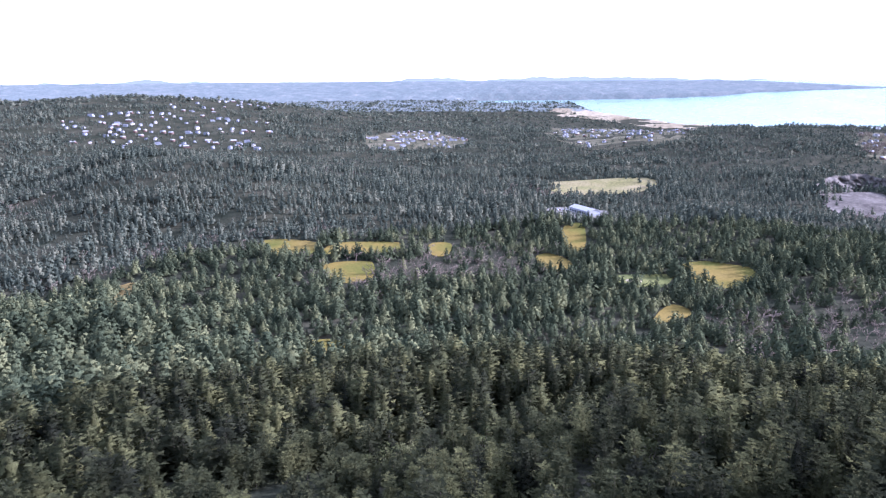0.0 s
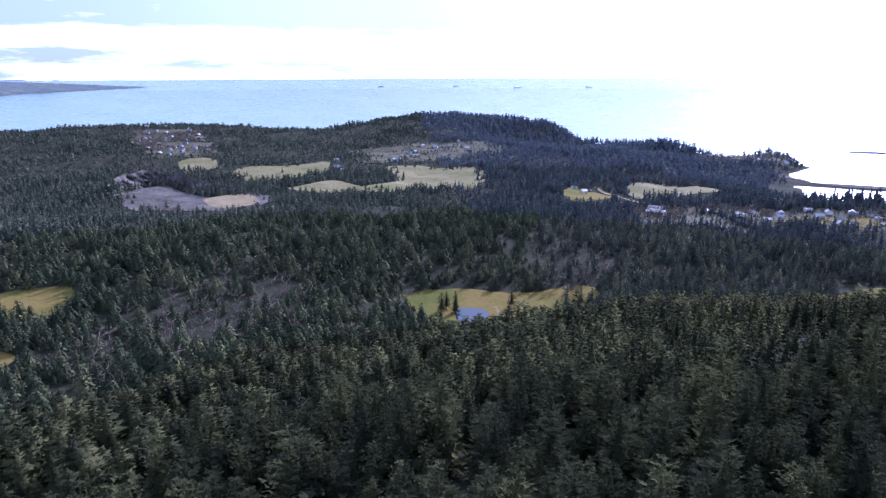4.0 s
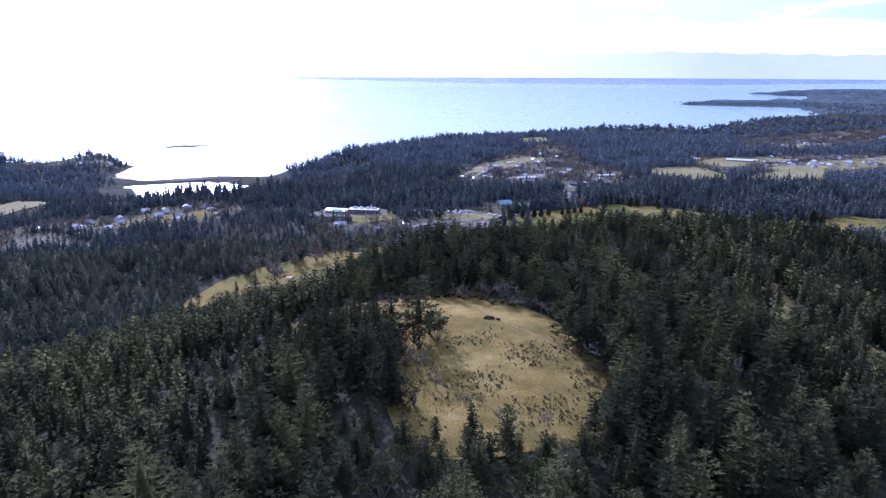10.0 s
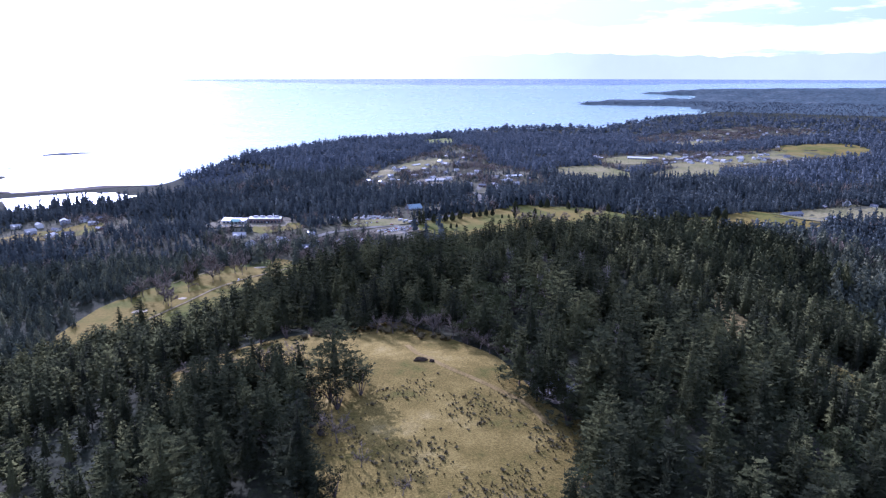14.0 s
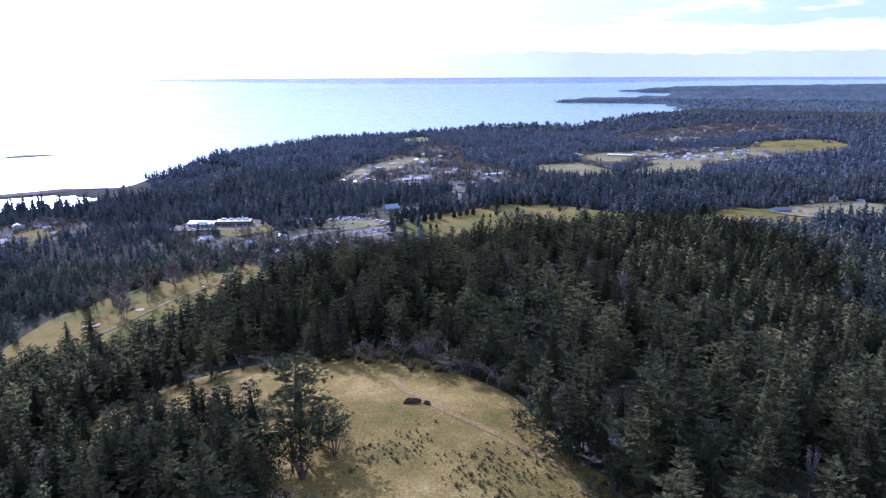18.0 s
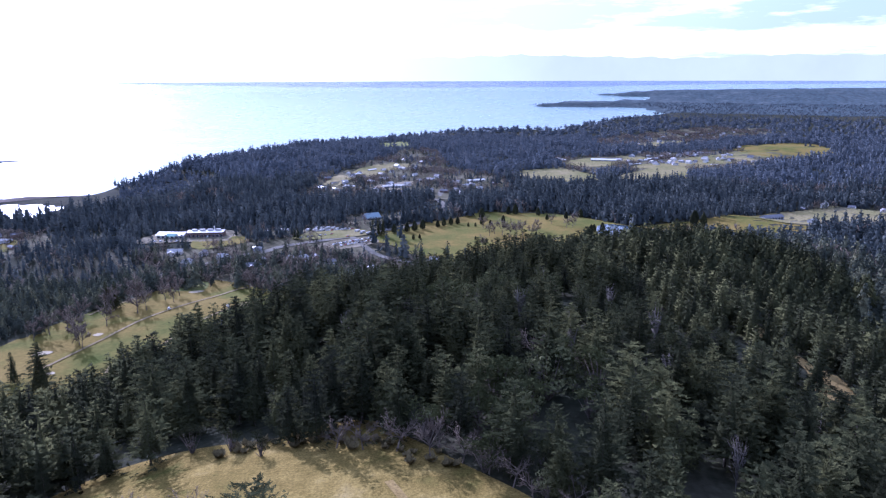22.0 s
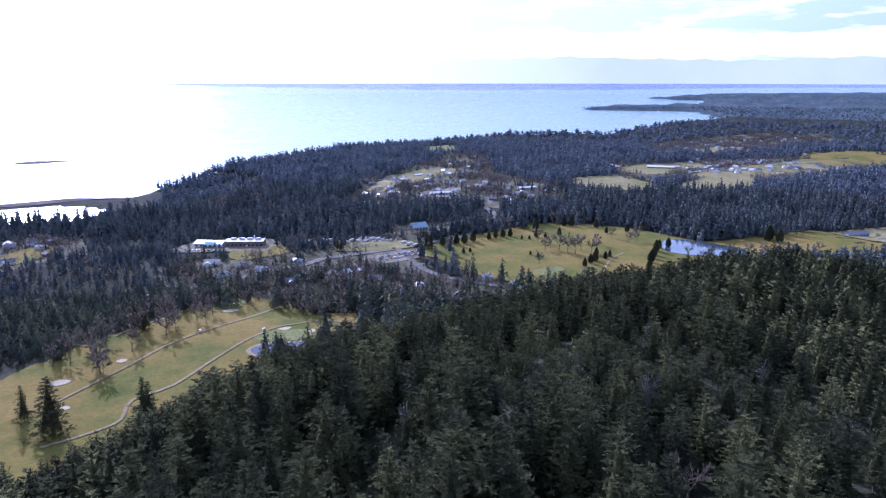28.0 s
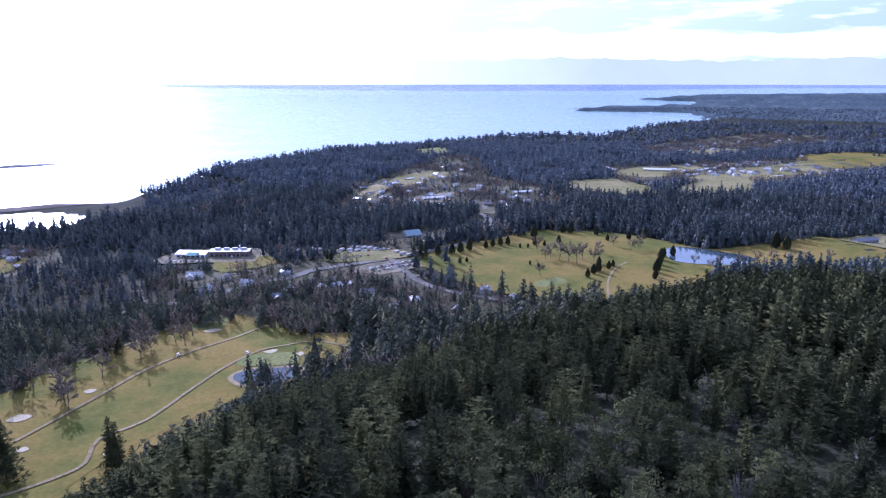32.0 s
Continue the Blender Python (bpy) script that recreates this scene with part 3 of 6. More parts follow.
for poly in (((-278, 484), (-275, 495), (-262, 494), (-266, 484)), ((-253, 524), (-250, 530), (-243, 528), (-246, 521)), ((-221, 641), (-214, 652), (-203, 650), (-211, 636)),
             ((-161, 592), (-152, 600), (-147, 598), (-151, 589)), ((-135, 590), (-132, 596), (-127, 590), (-130, 583)), ((-252, 454), (-248, 459), (-243, 455), (-247, 451)),
             ((-522, -262), (-526, -246), (-516, -243), (-512, -258)), ((-205, 450), (-200, 458), (-194, 455), (-199, 448))):
    patch("bunker", grown(poly, 0.7), SAND, 0.62, "pale sand bunker", "bunker", rings_n=3)

# paths and roads
for line in (((-257, 462), (-241, 513), (-229, 555), (-214, 584), (-193, 618), (-177, 655), (-155, 672)),
             ((-235, 410), (-216, 428), (-208, 442), (-213, 466), (-197, 488), (-186, 530), (-176, 565), (-161, 596), (-148, 607), (-125, 619), (-88, 597), (-78, 603)),
             ((-276, 573), (-271, 594), (-255, 622)), ((124, 757), (138, 833), (159, 889), (177, 914)), ((-384, 92), (-379, 119), (-400, 149), (-422, 160))):
    ribbon("cart_path", line, 2.2, GRAVEL, 0.75, "pale winding cart path", "path")
ribbon("road", ((60, 1420), (32, 1326), (19, 1245), (29, 1152), (23, 1091), (-3, 1020), (-53, 958), (-97, 916), (-173, 866), (-193, 843), (-260, 780), (-360, 700)), 11, ASPHALT, 1.0,
       "grey two-lane country road", "road")
ribbon("road", ((-97, 916), (-70, 850), (-54, 827), (-8, 787), (29, 760), (72, 727), (140, 690)), 8, ASPHALT, 0.9, "grey side road past the golf course", "road")
OPEN.append(((-980, 758), (-870, 716), (-800, 700), (-800, 676), (-872, 688), (-975, 728)))
ribbon("road", ((-985, 748), (-971, 742), (-872, 701), (-811, 686), (-770, 672)), 8, GRAVEL, 1.4, "straight pale farm drive", "road")
OPEN += [((12, 1110), (36, 1110), (48, 1340), (20, 1340)), ((-200, 835), (-60, 955), (-45, 940), (-185, 825))]


patch("rough_turf", ((-305, 520), (-303, 400), (-262, 345), (-225, 345), (-185, 372), (-165, 420), (-150, 480), (-200, 520)), GRASS, 0.2, "rough turf along the fairway", "rough ground")
OPEN += [((-305, 520), (-300, 400), (-260, 350), (-225, 350), (-185, 372), (-160, 420), (-140, 500), (-200, 520)), ((-1040, 1340), (-900, 1150), (-800, 1100), (-690, 1230), (-690, 1440), (-720, 1600), (-830, 1600), (-1010, 1480)), ((-760, 1420), (-650, 1480), (-690, 1600), (-760, 1590))]
# settled ground: outline, share of the forest that stands there
THIN = []
VERGE = two_scale("rough_verge", ((0.3, (0.045, 0.043, 0.025)), (0.5, (0.088, 0.081, 0.048)), (0.7, (0.15, 0.135, 0.09))), 0.018, 0.2)
def settled_ground(keep, label, *poly):
    """Ground where only a share of the forest stands, rough and open between the trees."""
    THIN.append((poly, keep))
    if poly[0][1] > -600 or keep < 0.2:
        patch("verge", poly, VERGE, 0.25 if math.hypot(*poly[0]) < 1100 else 0.7, label, "rough ground", ragged=0.1)


settled_ground(0.5, 'rough grass and gardens between the golf course and the road', (-210, 665), (-120, 655), (-40, 690), (60, 715), (10, 775), (-60, 850), (-190, 850), (-330, 870), (-330, 770))
OPEN.append(((-118, 1025), (-50, 1020), (-38, 1095), (-110, 1100)))
settled_ground(0.2, "open strip of yards and parking along the country road", (-265, 985), (-176, 985), (-110, 1000), (-75, 1050), (-31, 1120), (20, 1165), (34, 1098), (-50, 1000), (-67, 930), (-150, 945), (-235, 930))
settled_ground(0.26, 'gardens and paddocks of a village', (-230, 1270), (-60, 1230), (10, 1250), (180, 1290), (160, 1480), (60, 1700), (40, 2050), (-60, 2060), (-120, 1800), (-220, 1560))
settled_ground(0.16, 'open ground of a farming village', (330, 1600), (560, 1560), (960, 1740), (960, 1960), (800, 2010), (330, 1840))
settled_ground(0.4, 'scattered clearings with houses', (540, 2100), (900, 2250), (1500, 3000), (1350, 3300), (900, 2900), (560, 2450))
settled_ground(0.12, 'gardens round houses near the lagoon', (-720, 700), (-640, 930), (-500, 960), (-470, 860), (-560, 720))
settled_ground(0.2, 'clearing round farm buildings', (-740, 560), (-640, 560), (-560, 660), (-700, 700))
settled_ground(0.6, 'wooded gardens with houses', (-1780, 560), (-1500, 520), (-1560, 900), (-1800, 960))
settled_ground(0.4, 'hillside suburb among trees', (-1268, -2070), (-1557, -2027), (-2300, -2300), (-1851, -1787), (-1330, -1334), (-1162, -1511), (-1034, -1680))
settled_ground(0.15, 'dense estate of pale houses', (-1731, -1318), (-1886, -1331), (-2053, -1252), (-1919, -1044), (-1720, -972), (-1549, -1094), (-1586, -1207))
settled_ground(0.12, 'suburb with pale houses', (-3000, -1100), (-3120, -800), (-2500, -420), (-1950, -420), (-1880, -560), (-1800, -640), (-2250, -900))
settled_ground(0.2, 'houses above the shore', (-2200, 20), (-2250, 220), (-1780, 190), (-1690, 60), (-1850, 10))
settled_ground(0.35, 'houses on a wooded point', (-1480, 1560), (-1420, 1640), (-1260, 1680), (-1170, 1600), (-1250, 1460), (-1400, 1500))
settled_ground(0.12, 'verge of the country road', (-260, 780), (-180, 790), (-50, 940), (-90, 960), (-240, 880))
settled_ground(0.2, 'yards at the edge of a field', (520, 970), (760, 960), (760, 1130), (620, 1120))


# the lines that roads keep clear
ROADS = ((((60, 1420), (32, 1326), (19, 1245), (29, 1152), (23, 1091), (-3, 1020), (-53, 958), (-97, 916), (-173, 866), (-193, 843), (-260, 780)), 9), (((-97, 916), (-54, 827), (29, 760), (140, 690)), 7))


# ---- trees ----
def tuft_mesh(seed, boughs, tufts, size, wide=0.29, low=0.14, power=None, core=0.42):
    """A full-crowned fir of height 1: whorls of boughs that droop and turn up at the tip, set with feathery tufts, round a dark core."""
    rng = np.random.default_rng(seed)
    lop, lean_to, waves, shape = rng.uniform(0.05, 0.35), rng.uniform(0, 6.28), rng.uniform(8, 18), rng.uniform(0.5, 0.85)
    power = power or shape
    v, f, mi = [], [], []
    for z, r in ((-0.04, 0.016), (0.9, 0.003)):
        v += [(r * math.cos(a), r * math.sin(a), z) for a in (0.0, 2.1, 4.2)]
    for s in range(3):
        t = (s + 1) % 3
        f += [(s, t, t + 3), (s, t + 3, s + 3)]
    mi += [1] * 6
    v += [(0.0, 0.0, 0.9)] + [(wide * core * math.cos(a), wide * core * math.sin(a), low + 0.02) for a in np.arange(5) * 1.2566]
    f += [(6, 7 + s, 7 + (s + 1) % 5) for s in range(5)]
    mi += [0] * 5
    for i in range(boughs):
        u = low + (0.97 - low) * ((i + rng.random()) / boughs) ** 0.92
        a = i * 2.39996 + rng.normal(0, 0.3)
        reach = (wide * (1 - u) ** power + 0.015) * rng.uniform(0.65, 1.25) * (1 + lop * math.cos(a - lean_to) + 0.18 * math.sin(u * waves + seed))
        droop = rng.uniform(0.25, 0.6) - 0.35 * u
        c, s = math.cos(a), math.sin(a)
        many = max(2, round(tufts * (1.25 - 0.8 * u)))
        for k in range(many):
            t = 0.3 + 0.7 * (k + rng.random()) / many
            o, w = reach * t, rng.normal(0, 0.16) * reach * (0.4 + t)
            z = u - droop * o * (1.25 - 0.55 * t)
            q = size * rng.uniform(0.7, 1.35) * (1.2 - 0.5 * u)
            go = np.array((rng.uniform(0.5, 1.0), rng.normal(0, 0.55), rng.uniform(-0.15, 0.55))) * q
            side = np.array((-0.35 * go[1] / q, 0.42, rng.normal(0, 0.2))) * q
            p = np.array((o, w, z))
            for corner in (p + side - go * 0.25, p - side - go * 0.25, p + go):
                v.append((c * corner[0] - s * corner[1], s * corner[0] + c * corner[1], min(corner[2], 1.0)))
            f.append((len(v) - 3, len(v) - 2, len(v) - 1))
            mi.append(0)
    v, f = np.array(v), np.array(f)
    if size > 0.06:
        out = rounded_normals(v)
        away = (np.cross(v[f[:, 1]] - v[f[:, 0]], v[f[:, 2]] - v[f[:, 0]]) * out[f].sum(1)).sum(1) < 0
        f[away] = f[away][:, ::-1]
    return v, f, np.array(mi)


def rounded_normals(v):
    """Directions outwards and upwards from the stem, so that a far crown is shaded as one body."""
    k = np.column_stack([v[:, 0], v[:, 1], np.full(len(v), 0.0)])
    k /= np.maximum(np.linalg.norm(k, axis=1), 1e-6)[:, None]
    k[:, 2] = 0.22 + 0.4 * v[:, 2]
    k += np.random.default_rng(len(v)).normal(0, 0.16, k.shape)
    return k / np.linalg.norm(k, axis=1)[:, None]


def spray_mesh(seed, sprays, wide=0.2, sharp=0.7):
    """A fir seen from farther off: drooping sprays all round a dark core."""
    rng = np.random.default_rng(seed)
    lop, lean_to, waves = rng.uniform(0.05, 0.3), rng.uniform(0, 6.28), rng.uniform(7, 16)
    v, f = [(0.0, 0.0, 0.93)], []
    for s in range(4):
        a = s * math.pi / 2
        v.append((wide * 0.55 * math.cos(a), wide * 0.55 * math.sin(a), 0.1))
    f += [(0, 1 + s, 1 + (s + 1) % 4) for s in range(4)]
    for i in range(sprays):
        u, a = ((i + 0.5) / sprays) ** 0.85, i * 2.39996 + rng.normal(0, 0.25)
        size = wide * (2.6 / sprays ** 0.42) * (1.15 - 0.75 * u) * rng.uniform(0.8, 1.25)
        z = 0.12 + 0.88 * u
        r = wide * (1 - u) ** sharp * (1 + lop * math.cos(a - lean_to) + 0.18 * math.sin(u * waves)) * rng.uniform(0.75, 1.15)
        c, s = math.cos(a), math.sin(a)
        ri, ro, side = r * 0.7, r + size * 0.35, size * 0.62
        n = len(v)
        v += [(c * ri - s * side, s * ri + c * side, z + size * 0.25), (c * ri + s * side, s * ri - c * side, z + size * 0.25), (c * ro, s * ro, z - size * rng.uniform(0.5, 1.0))]
        f.append((n, n + 1, n + 2))
    n = len(v)
    v += [(0.03 * wide, 0, 0.8), (-0.1 * wide, 0.12 * wide, 0.8), (0, 0, 1.0)]
    f.append((n, n + 1, n + 2))
    v, f = np.array(v), np.array(f)
    out = rounded_normals(v)
    away = (np.cross(v[f[:, 1]] - v[f[:, 0]], v[f[:, 2]] - v[f[:, 0]]) * out[f].sum(1)).sum(1) < 0   # every face looks outwards
    f[away] = f[away][:, ::-1]
    return v, f, np.zeros(len(f), int)


def wood(name, models, xy, z, height, girth, mats, label, rng):
    """Very many trees of a few models in one mesh: place, height and turn of each."""
    vs, fs, ms, ts, ns, at = [], [], [], [], [], 0
    soft = any(models is m for m in (L1, L2, L3, L4))
    tint = rng.random(len(xy)) ** 1.4
    pick = rng.integers(0, len(models), len(xy))
    turn, lean = rng.uniform(0, 2 * np.pi, len(xy)), rng.normal(0, 0.03, (len(xy), 2))
    for k, (mv, mf, mm) in enumerate(models):
        q = np.nonzero(pick == k)[0]
        if not len(q):
            continue
        c, s = np.cos(turn[q])[:, None], np.sin(turn[q])[:, None]
        w = (height[q] * girth[q])[:, None]
        zz = mv[None, :, 2] * height[q][:, None]
        x = (mv[None, :, 0] * c - mv[None, :, 1] * s) * w + xy[q, 0][:, None] + zz * lean[q, 0][:, None]
        y = (mv[None, :, 0] * s + mv[None, :, 1] * c) * w + xy[q, 1][:, None] + zz * lean[q, 1][:, None]
        vs.append(np.stack([x, y, zz + z[q][:, None]], -1).reshape(-1, 3))
        fs.append((mf[None] + (at + np.arange(len(q)) * len(mv))[:, None, None]).reshape(-1, 3))
        ms.append(np.tile(mm, len(q)))
        ts.append(np.repeat(tint[q], len(mv)))
        if soft:
            k2 = rounded_normals(mv)
            ns.append(np.stack([k2[None, :, 0] * c - k2[None, :, 1] * s, k2[None, :, 0] * s + k2[None, :, 1] * c, np.broadcast_to(k2[None, :, 2], zz.shape)], -1).reshape(-1, 3))
        at += len(q) * len(mv)
    return tagged(from_arrays(name, drawn_in(np.concatenate(vs)), np.concatenate(fs), mats, np.concatenate(ms), False, np.concatenate(ts), np.concatenate(ns) if soft else None), label, "forest", kind="stuff")


def spread(lo, hi, step, rng, az=(-158, 45)):
    """Jittered places in a ring sector about the flight."""
    g = np.arange(-hi, hi, step)
    x, y = np.meshgrid(g, g)
    x, y = x.ravel() + rng.uniform(-0.5, 0.5, x.size) * step, y.ravel() + rng.uniform(-0.5, 0.5, x.size) * step
    r = np.hypot(x, y)
    d = np.degrees(np.arctan2(x, y))
    k = (r >= lo) & (r < hi) & (d > az[0]) & (d < az[1])
    return x[k], y[k]


def wild(x, y, margin=0.0):
    """Where forest may stand: on dry land, outside the open ground."""
    ok = inside(x, y, LAND) & ~inside(x, y, LAGOON)
    r = np.maximum(np.hypot(x, y), 1)
    strays = np.random.default_rng(8).random(len(x))
    for poly in OPEN:
        p = np.array(poly)
        lo, hi = p.min(0) - 16, p.max(0) + 16
        near = (x > lo[0]) & (x < hi[0]) & (y > lo[1]) & (y < hi[1]) & ok
        i = np.nonzero(near)[0]
        line = rounded(poly)
        c0 = line.mean(0)
        core = c0 + (line - c0) * 0.8
        stray = (strays[i] < 0.22) & ~inside(x[i], y[i], core) & (poly is not BALD_LINE)   # single trees stand within the edge
        ok[i[~stray & (inside(x[i], y[i], line) | inside(x[i] + 13 * x[i] / r[i], y[i] + 13 * y[i] / r[i], line))]] = False   # a strip on the hill's side is cleared too
    lot = np.random.default_rng(5).random(len(x))
    # the strips in front of the valley's open ground carry few tall trees
    reach = np.clip((r - 450) / 230, 0, 8) * 17 * (lot < 0.88) * (y > 350) * ok
    for poly in OPEN:
        p = np.array(poly)
        if p[:, 1].mean() < 560:
            continue
        lo, hi = p.min(0) - 140, p.max(0) + 140
        i = np.nonzero((x > lo[0]) & (x < hi[0]) & (y > lo[1]) & (y < hi[1]) & ok & (reach > 0))[0]
        for part_way in (0.3, 0.6, 1.0):
            ok[i[inside(x[i] * (1 + part_way * reach[i] / r[i]), y[i] * (1 + part_way * reach[i] / r[i]), poly)]] = False
    for poly, share in THIN:
        ok &= (lot < share) | ~inside(x, y, poly)
    z = np.zeros(len(x))
    i = np.nonzero(ok)[0]
    z[i] = ground_z(x[i], y[i])
    ok &= z > 2.0
    return ok, z


def from_flight(x, y):
    return off_line(x, y, FLIGHT_LINE)[0]


FLIGHT_LINE = tuple((r[1], r[2]) for r in FLIGHT[::4])
rng = np.random.default_rng(11)


def heights(x, y, z, rng):
    """Low trees on the dry hill, tall ones in the valleys, in uneven groups."""
    hill = np.clip((z - 90) / 70, 0, 1)
    low = np.where((x < -260) & (y < 1000), 15.5, 23)
    h = (low * (1 - hill) + 16.0 * hill) * rng.choice((0.55, 0.75, 0.9, 1.0, 1.1, 1.25), len(x)) * rng.uniform(0.9, 1.1, len(x))
    return h * (0.92 + 0.22 * np.sin(x / 47 + np.sin(y / 39)) * np.sin(y / 53))


def bare_mesh(seed, limbs, twigs, thin=0.0085):
    """A leafless broad tree of height 1: trunk, limbs and sprays of thin twigs."""
    rng = np.random.default_rng(seed)
    v, f = [], []

    def stick(a, b2, r):
        n = len(v)
        side = np.cross(b2 - a, (0.3, 0.2, 1.0))
        side = side / max(np.linalg.norm(side), 1e-6)
        other = np.cross(b2 - a, side)
        other = other / max(np.linalg.norm(other), 1e-6)
        v.extend([a + side * r, a - side * r * 0.5 + other * r * 0.87, a - side * r * 0.5 - other * r * 0.87, b2])
        f.extend([(n, n + 1, n + 3), (n + 1, n + 2, n + 3), (n + 2, n, n + 3)])
    stick(np.array((0, 0, -0.04)), np.array((0, 0, 0.55)), 0.035)
    for i in range(limbs):
        a = i * 2.4 + rng.normal(0, 0.3)
        base = np.array((0, 0, rng.uniform(0.16, 0.4)))
        tip = base + np.array((math.cos(a) * rng.uniform(0.15, 0.36), math.sin(a) * rng.uniform(0.15, 0.36), rng.uniform(0.2, 0.5)))
        stick(base, tip, 0.016)
        for k in range(twigs):
            t = rng.uniform(0.35, 1.0)
            p = base + (tip - base) * t
            out = p + np.array((rng.normal(math.cos(a) * 0.08, 0.09), rng.normal(math.sin(a) * 0.08, 0.09), rng.uniform(0.03, 0.2)))
            stick(p, out, thin)
    v = np.array(v)
    v[:, 2] /= v[:, 2].max()
    return v, np.array(f), np.zeros(len(f), int)


def twiggy_mesh(seed, limbs, branches, twigs, spread, thin=0.006):
    """A leafless crown of height 1: a short trunk, spreading limbs, forked branches and many twigs."""
    rng = np.random.default_rng(seed)
    v, f = [], []

    def stick(a, b2, r):
        n = len(v)
        side = np.cross(b2 - a, (0.3, 0.2, 1.0))
        side = side / max(np.linalg.norm(side), 1e-6)
        other = np.cross(b2 - a, side)
        other = other / max(np.linalg.norm(other), 1e-6)
        v.extend([a + side * r, a - side * r * 0.5 + other * r * 0.87, a - side * r * 0.5 - other * r * 0.87, b2])
        f.extend([(n, n + 1, n + 3), (n + 1, n + 2, n + 3), (n + 2, n, n + 3)])

    def onward(way, wild_by, up):
        k = way + rng.normal(0, wild_by, 3) + (0, 0, up)
        return k / np.linalg.norm(k)
    lean = np.array((rng.normal(0, 0.06), rng.normal(0, 0.06), 0.5))
    stick(np.array((0, 0, -0.04)), lean, 0.03)
    for i in range(limbs):
        a = i * 2.4 + rng.normal(0, 0.3)
        base = lean * rng.uniform(0.35, 0.95)
        way = onward(np.array((math.cos(a) * spread, math.sin(a) * spread, 0.7)), 0.15, 0)
        tip = base + way * rng.uniform(0.28, 0.45)
        stick(base, tip, 0.014)
        for k in range(branches):
            p = base + (tip - base) * rng.uniform(0.4, 1.0)
            go = onward(way, 0.5, 0.1)
            end = p + go * rng.uniform(0.12, 0.24)
            stick(p, end, thin * 1.5)
            for q in range(twigs):
                u = p + (end - p) * rng.uniform(0.3, 1.0)
                stick(u, u + onward(go, 0.7, 0.1) * rng.uniform(0.05, 0.12), thin)
    v = np.array(v)
    v[:, 2] /= v[:, 2].max()
    return v, np.array(f), np.zeros(len(f), int)


def broad_mesh(seed, clumps, leaves, leaf=1.0):
    """A broad evergreen of height 1: forked trunk, uneven clumps of leaf sprays."""
    rng = np.random.default_rng(seed)
    v, f, mi = [], [], []
    for k in range(clumps):
        a, r = k * 2.4, rng.uniform(0.05, 0.34)
        c = np.array((r * math.cos(a), r * math.sin(a), rng.uniform(0.45, 0.9) - 0.5 * r * r))
        n = len(v)
        v += [(0.02, 0, -0.03), (-0.015, 0.02, -0.03), (-0.01, -0.02, -0.03), tuple(c)]
        f += [(n, n + 1, n + 3), (n + 1, n + 2, n + 3), (n + 2, n, n + 3)]
        mi += [1] * 3
        for i in range(leaves):
            p = rng.normal(0, 1, 3)
            p = p / np.linalg.norm(p) * (1, 1, 0.7)
            q = c + p * rng.uniform(0.09, 0.15)
            t1 = np.cross(p, rng.normal(0, 1, 3))
            t1 = t1 / np.linalg.norm(t1) * rng.uniform(0.035, 0.07) * leaf
            t2 = np.cross(p, t1) * 0.9
            n = len(v)
            v += [q - t1, q + t1, q + t2 + p * 0.02]
            f.append((n, n + 1, n + 2))
            mi.append(0)
    v = np.array(v)
    v[:, 2] = np.where(v[:, 2] > 0, v[:, 2] / v[:, 2].max(), v[:, 2])
    return v, np.array(f), np.array(mi)


L0 = [tuft_mesh(s, 76, 10, 0.050) for s in range(10)]
L1 = [tuft_mesh(20 + s, 46, 4, 0.08, 0.26) for s in range(8)]
L2 = [spray_mesh(40 + s, 28, 0.24, 0.50 + 0.07 * (s % 4)) for s in range(8)]
L3 = [spray_mesh(60 + s, 11, 0.21, 0.7 + 0.12 * (s % 4)) for s in range(8)]
L4 = [spray_mesh(80 + s, 6, 0.23, 0.7 + 0.1 * (s % 3)) for s in range(6)]
BROAD = [broad_mesh(120 + s, 12, 46, 0.6) for s in range(4)]
BARE_CLUMP = [broad_mesh(140 + s, 6, 8) for s in range(4)]
BARE_FAR = [twiggy_mesh(95 + s, 5, 2, 1, 0.8, 0.013) for s in range(4)]

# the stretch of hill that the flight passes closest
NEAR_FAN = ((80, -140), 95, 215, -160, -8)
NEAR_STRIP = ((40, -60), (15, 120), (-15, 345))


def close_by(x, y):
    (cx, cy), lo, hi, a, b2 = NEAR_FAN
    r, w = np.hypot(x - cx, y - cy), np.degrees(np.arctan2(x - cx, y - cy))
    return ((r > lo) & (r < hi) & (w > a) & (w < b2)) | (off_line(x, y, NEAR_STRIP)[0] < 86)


x, y = spread(0, 800, 5.6, rng, (-181, 181))
d = from_flight(x, y)
az = np.degrees(np.arctan2(x, y))
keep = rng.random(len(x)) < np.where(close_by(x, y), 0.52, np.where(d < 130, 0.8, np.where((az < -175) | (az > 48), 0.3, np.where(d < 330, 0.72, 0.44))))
x, y, d = x[keep], y[keep], d[keep]
ok, z = wild(x, y)
ok &= np.sin(x / 17 + 2 * np.sin(y / 31)) * np.sin(y / 14 + 1.5 * np.sin(x / 37)) + rng.normal(0, 0.25, len(x)) > -0.78   # small gaps
x, y, z, d = x[ok], y[ok], z[ok], d[ok]
h = heights(x, y, z, rng)
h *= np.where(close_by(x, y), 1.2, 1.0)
g = rng.uniform(0.8, 1.3, len(x))
xy = np.column_stack([x, y])
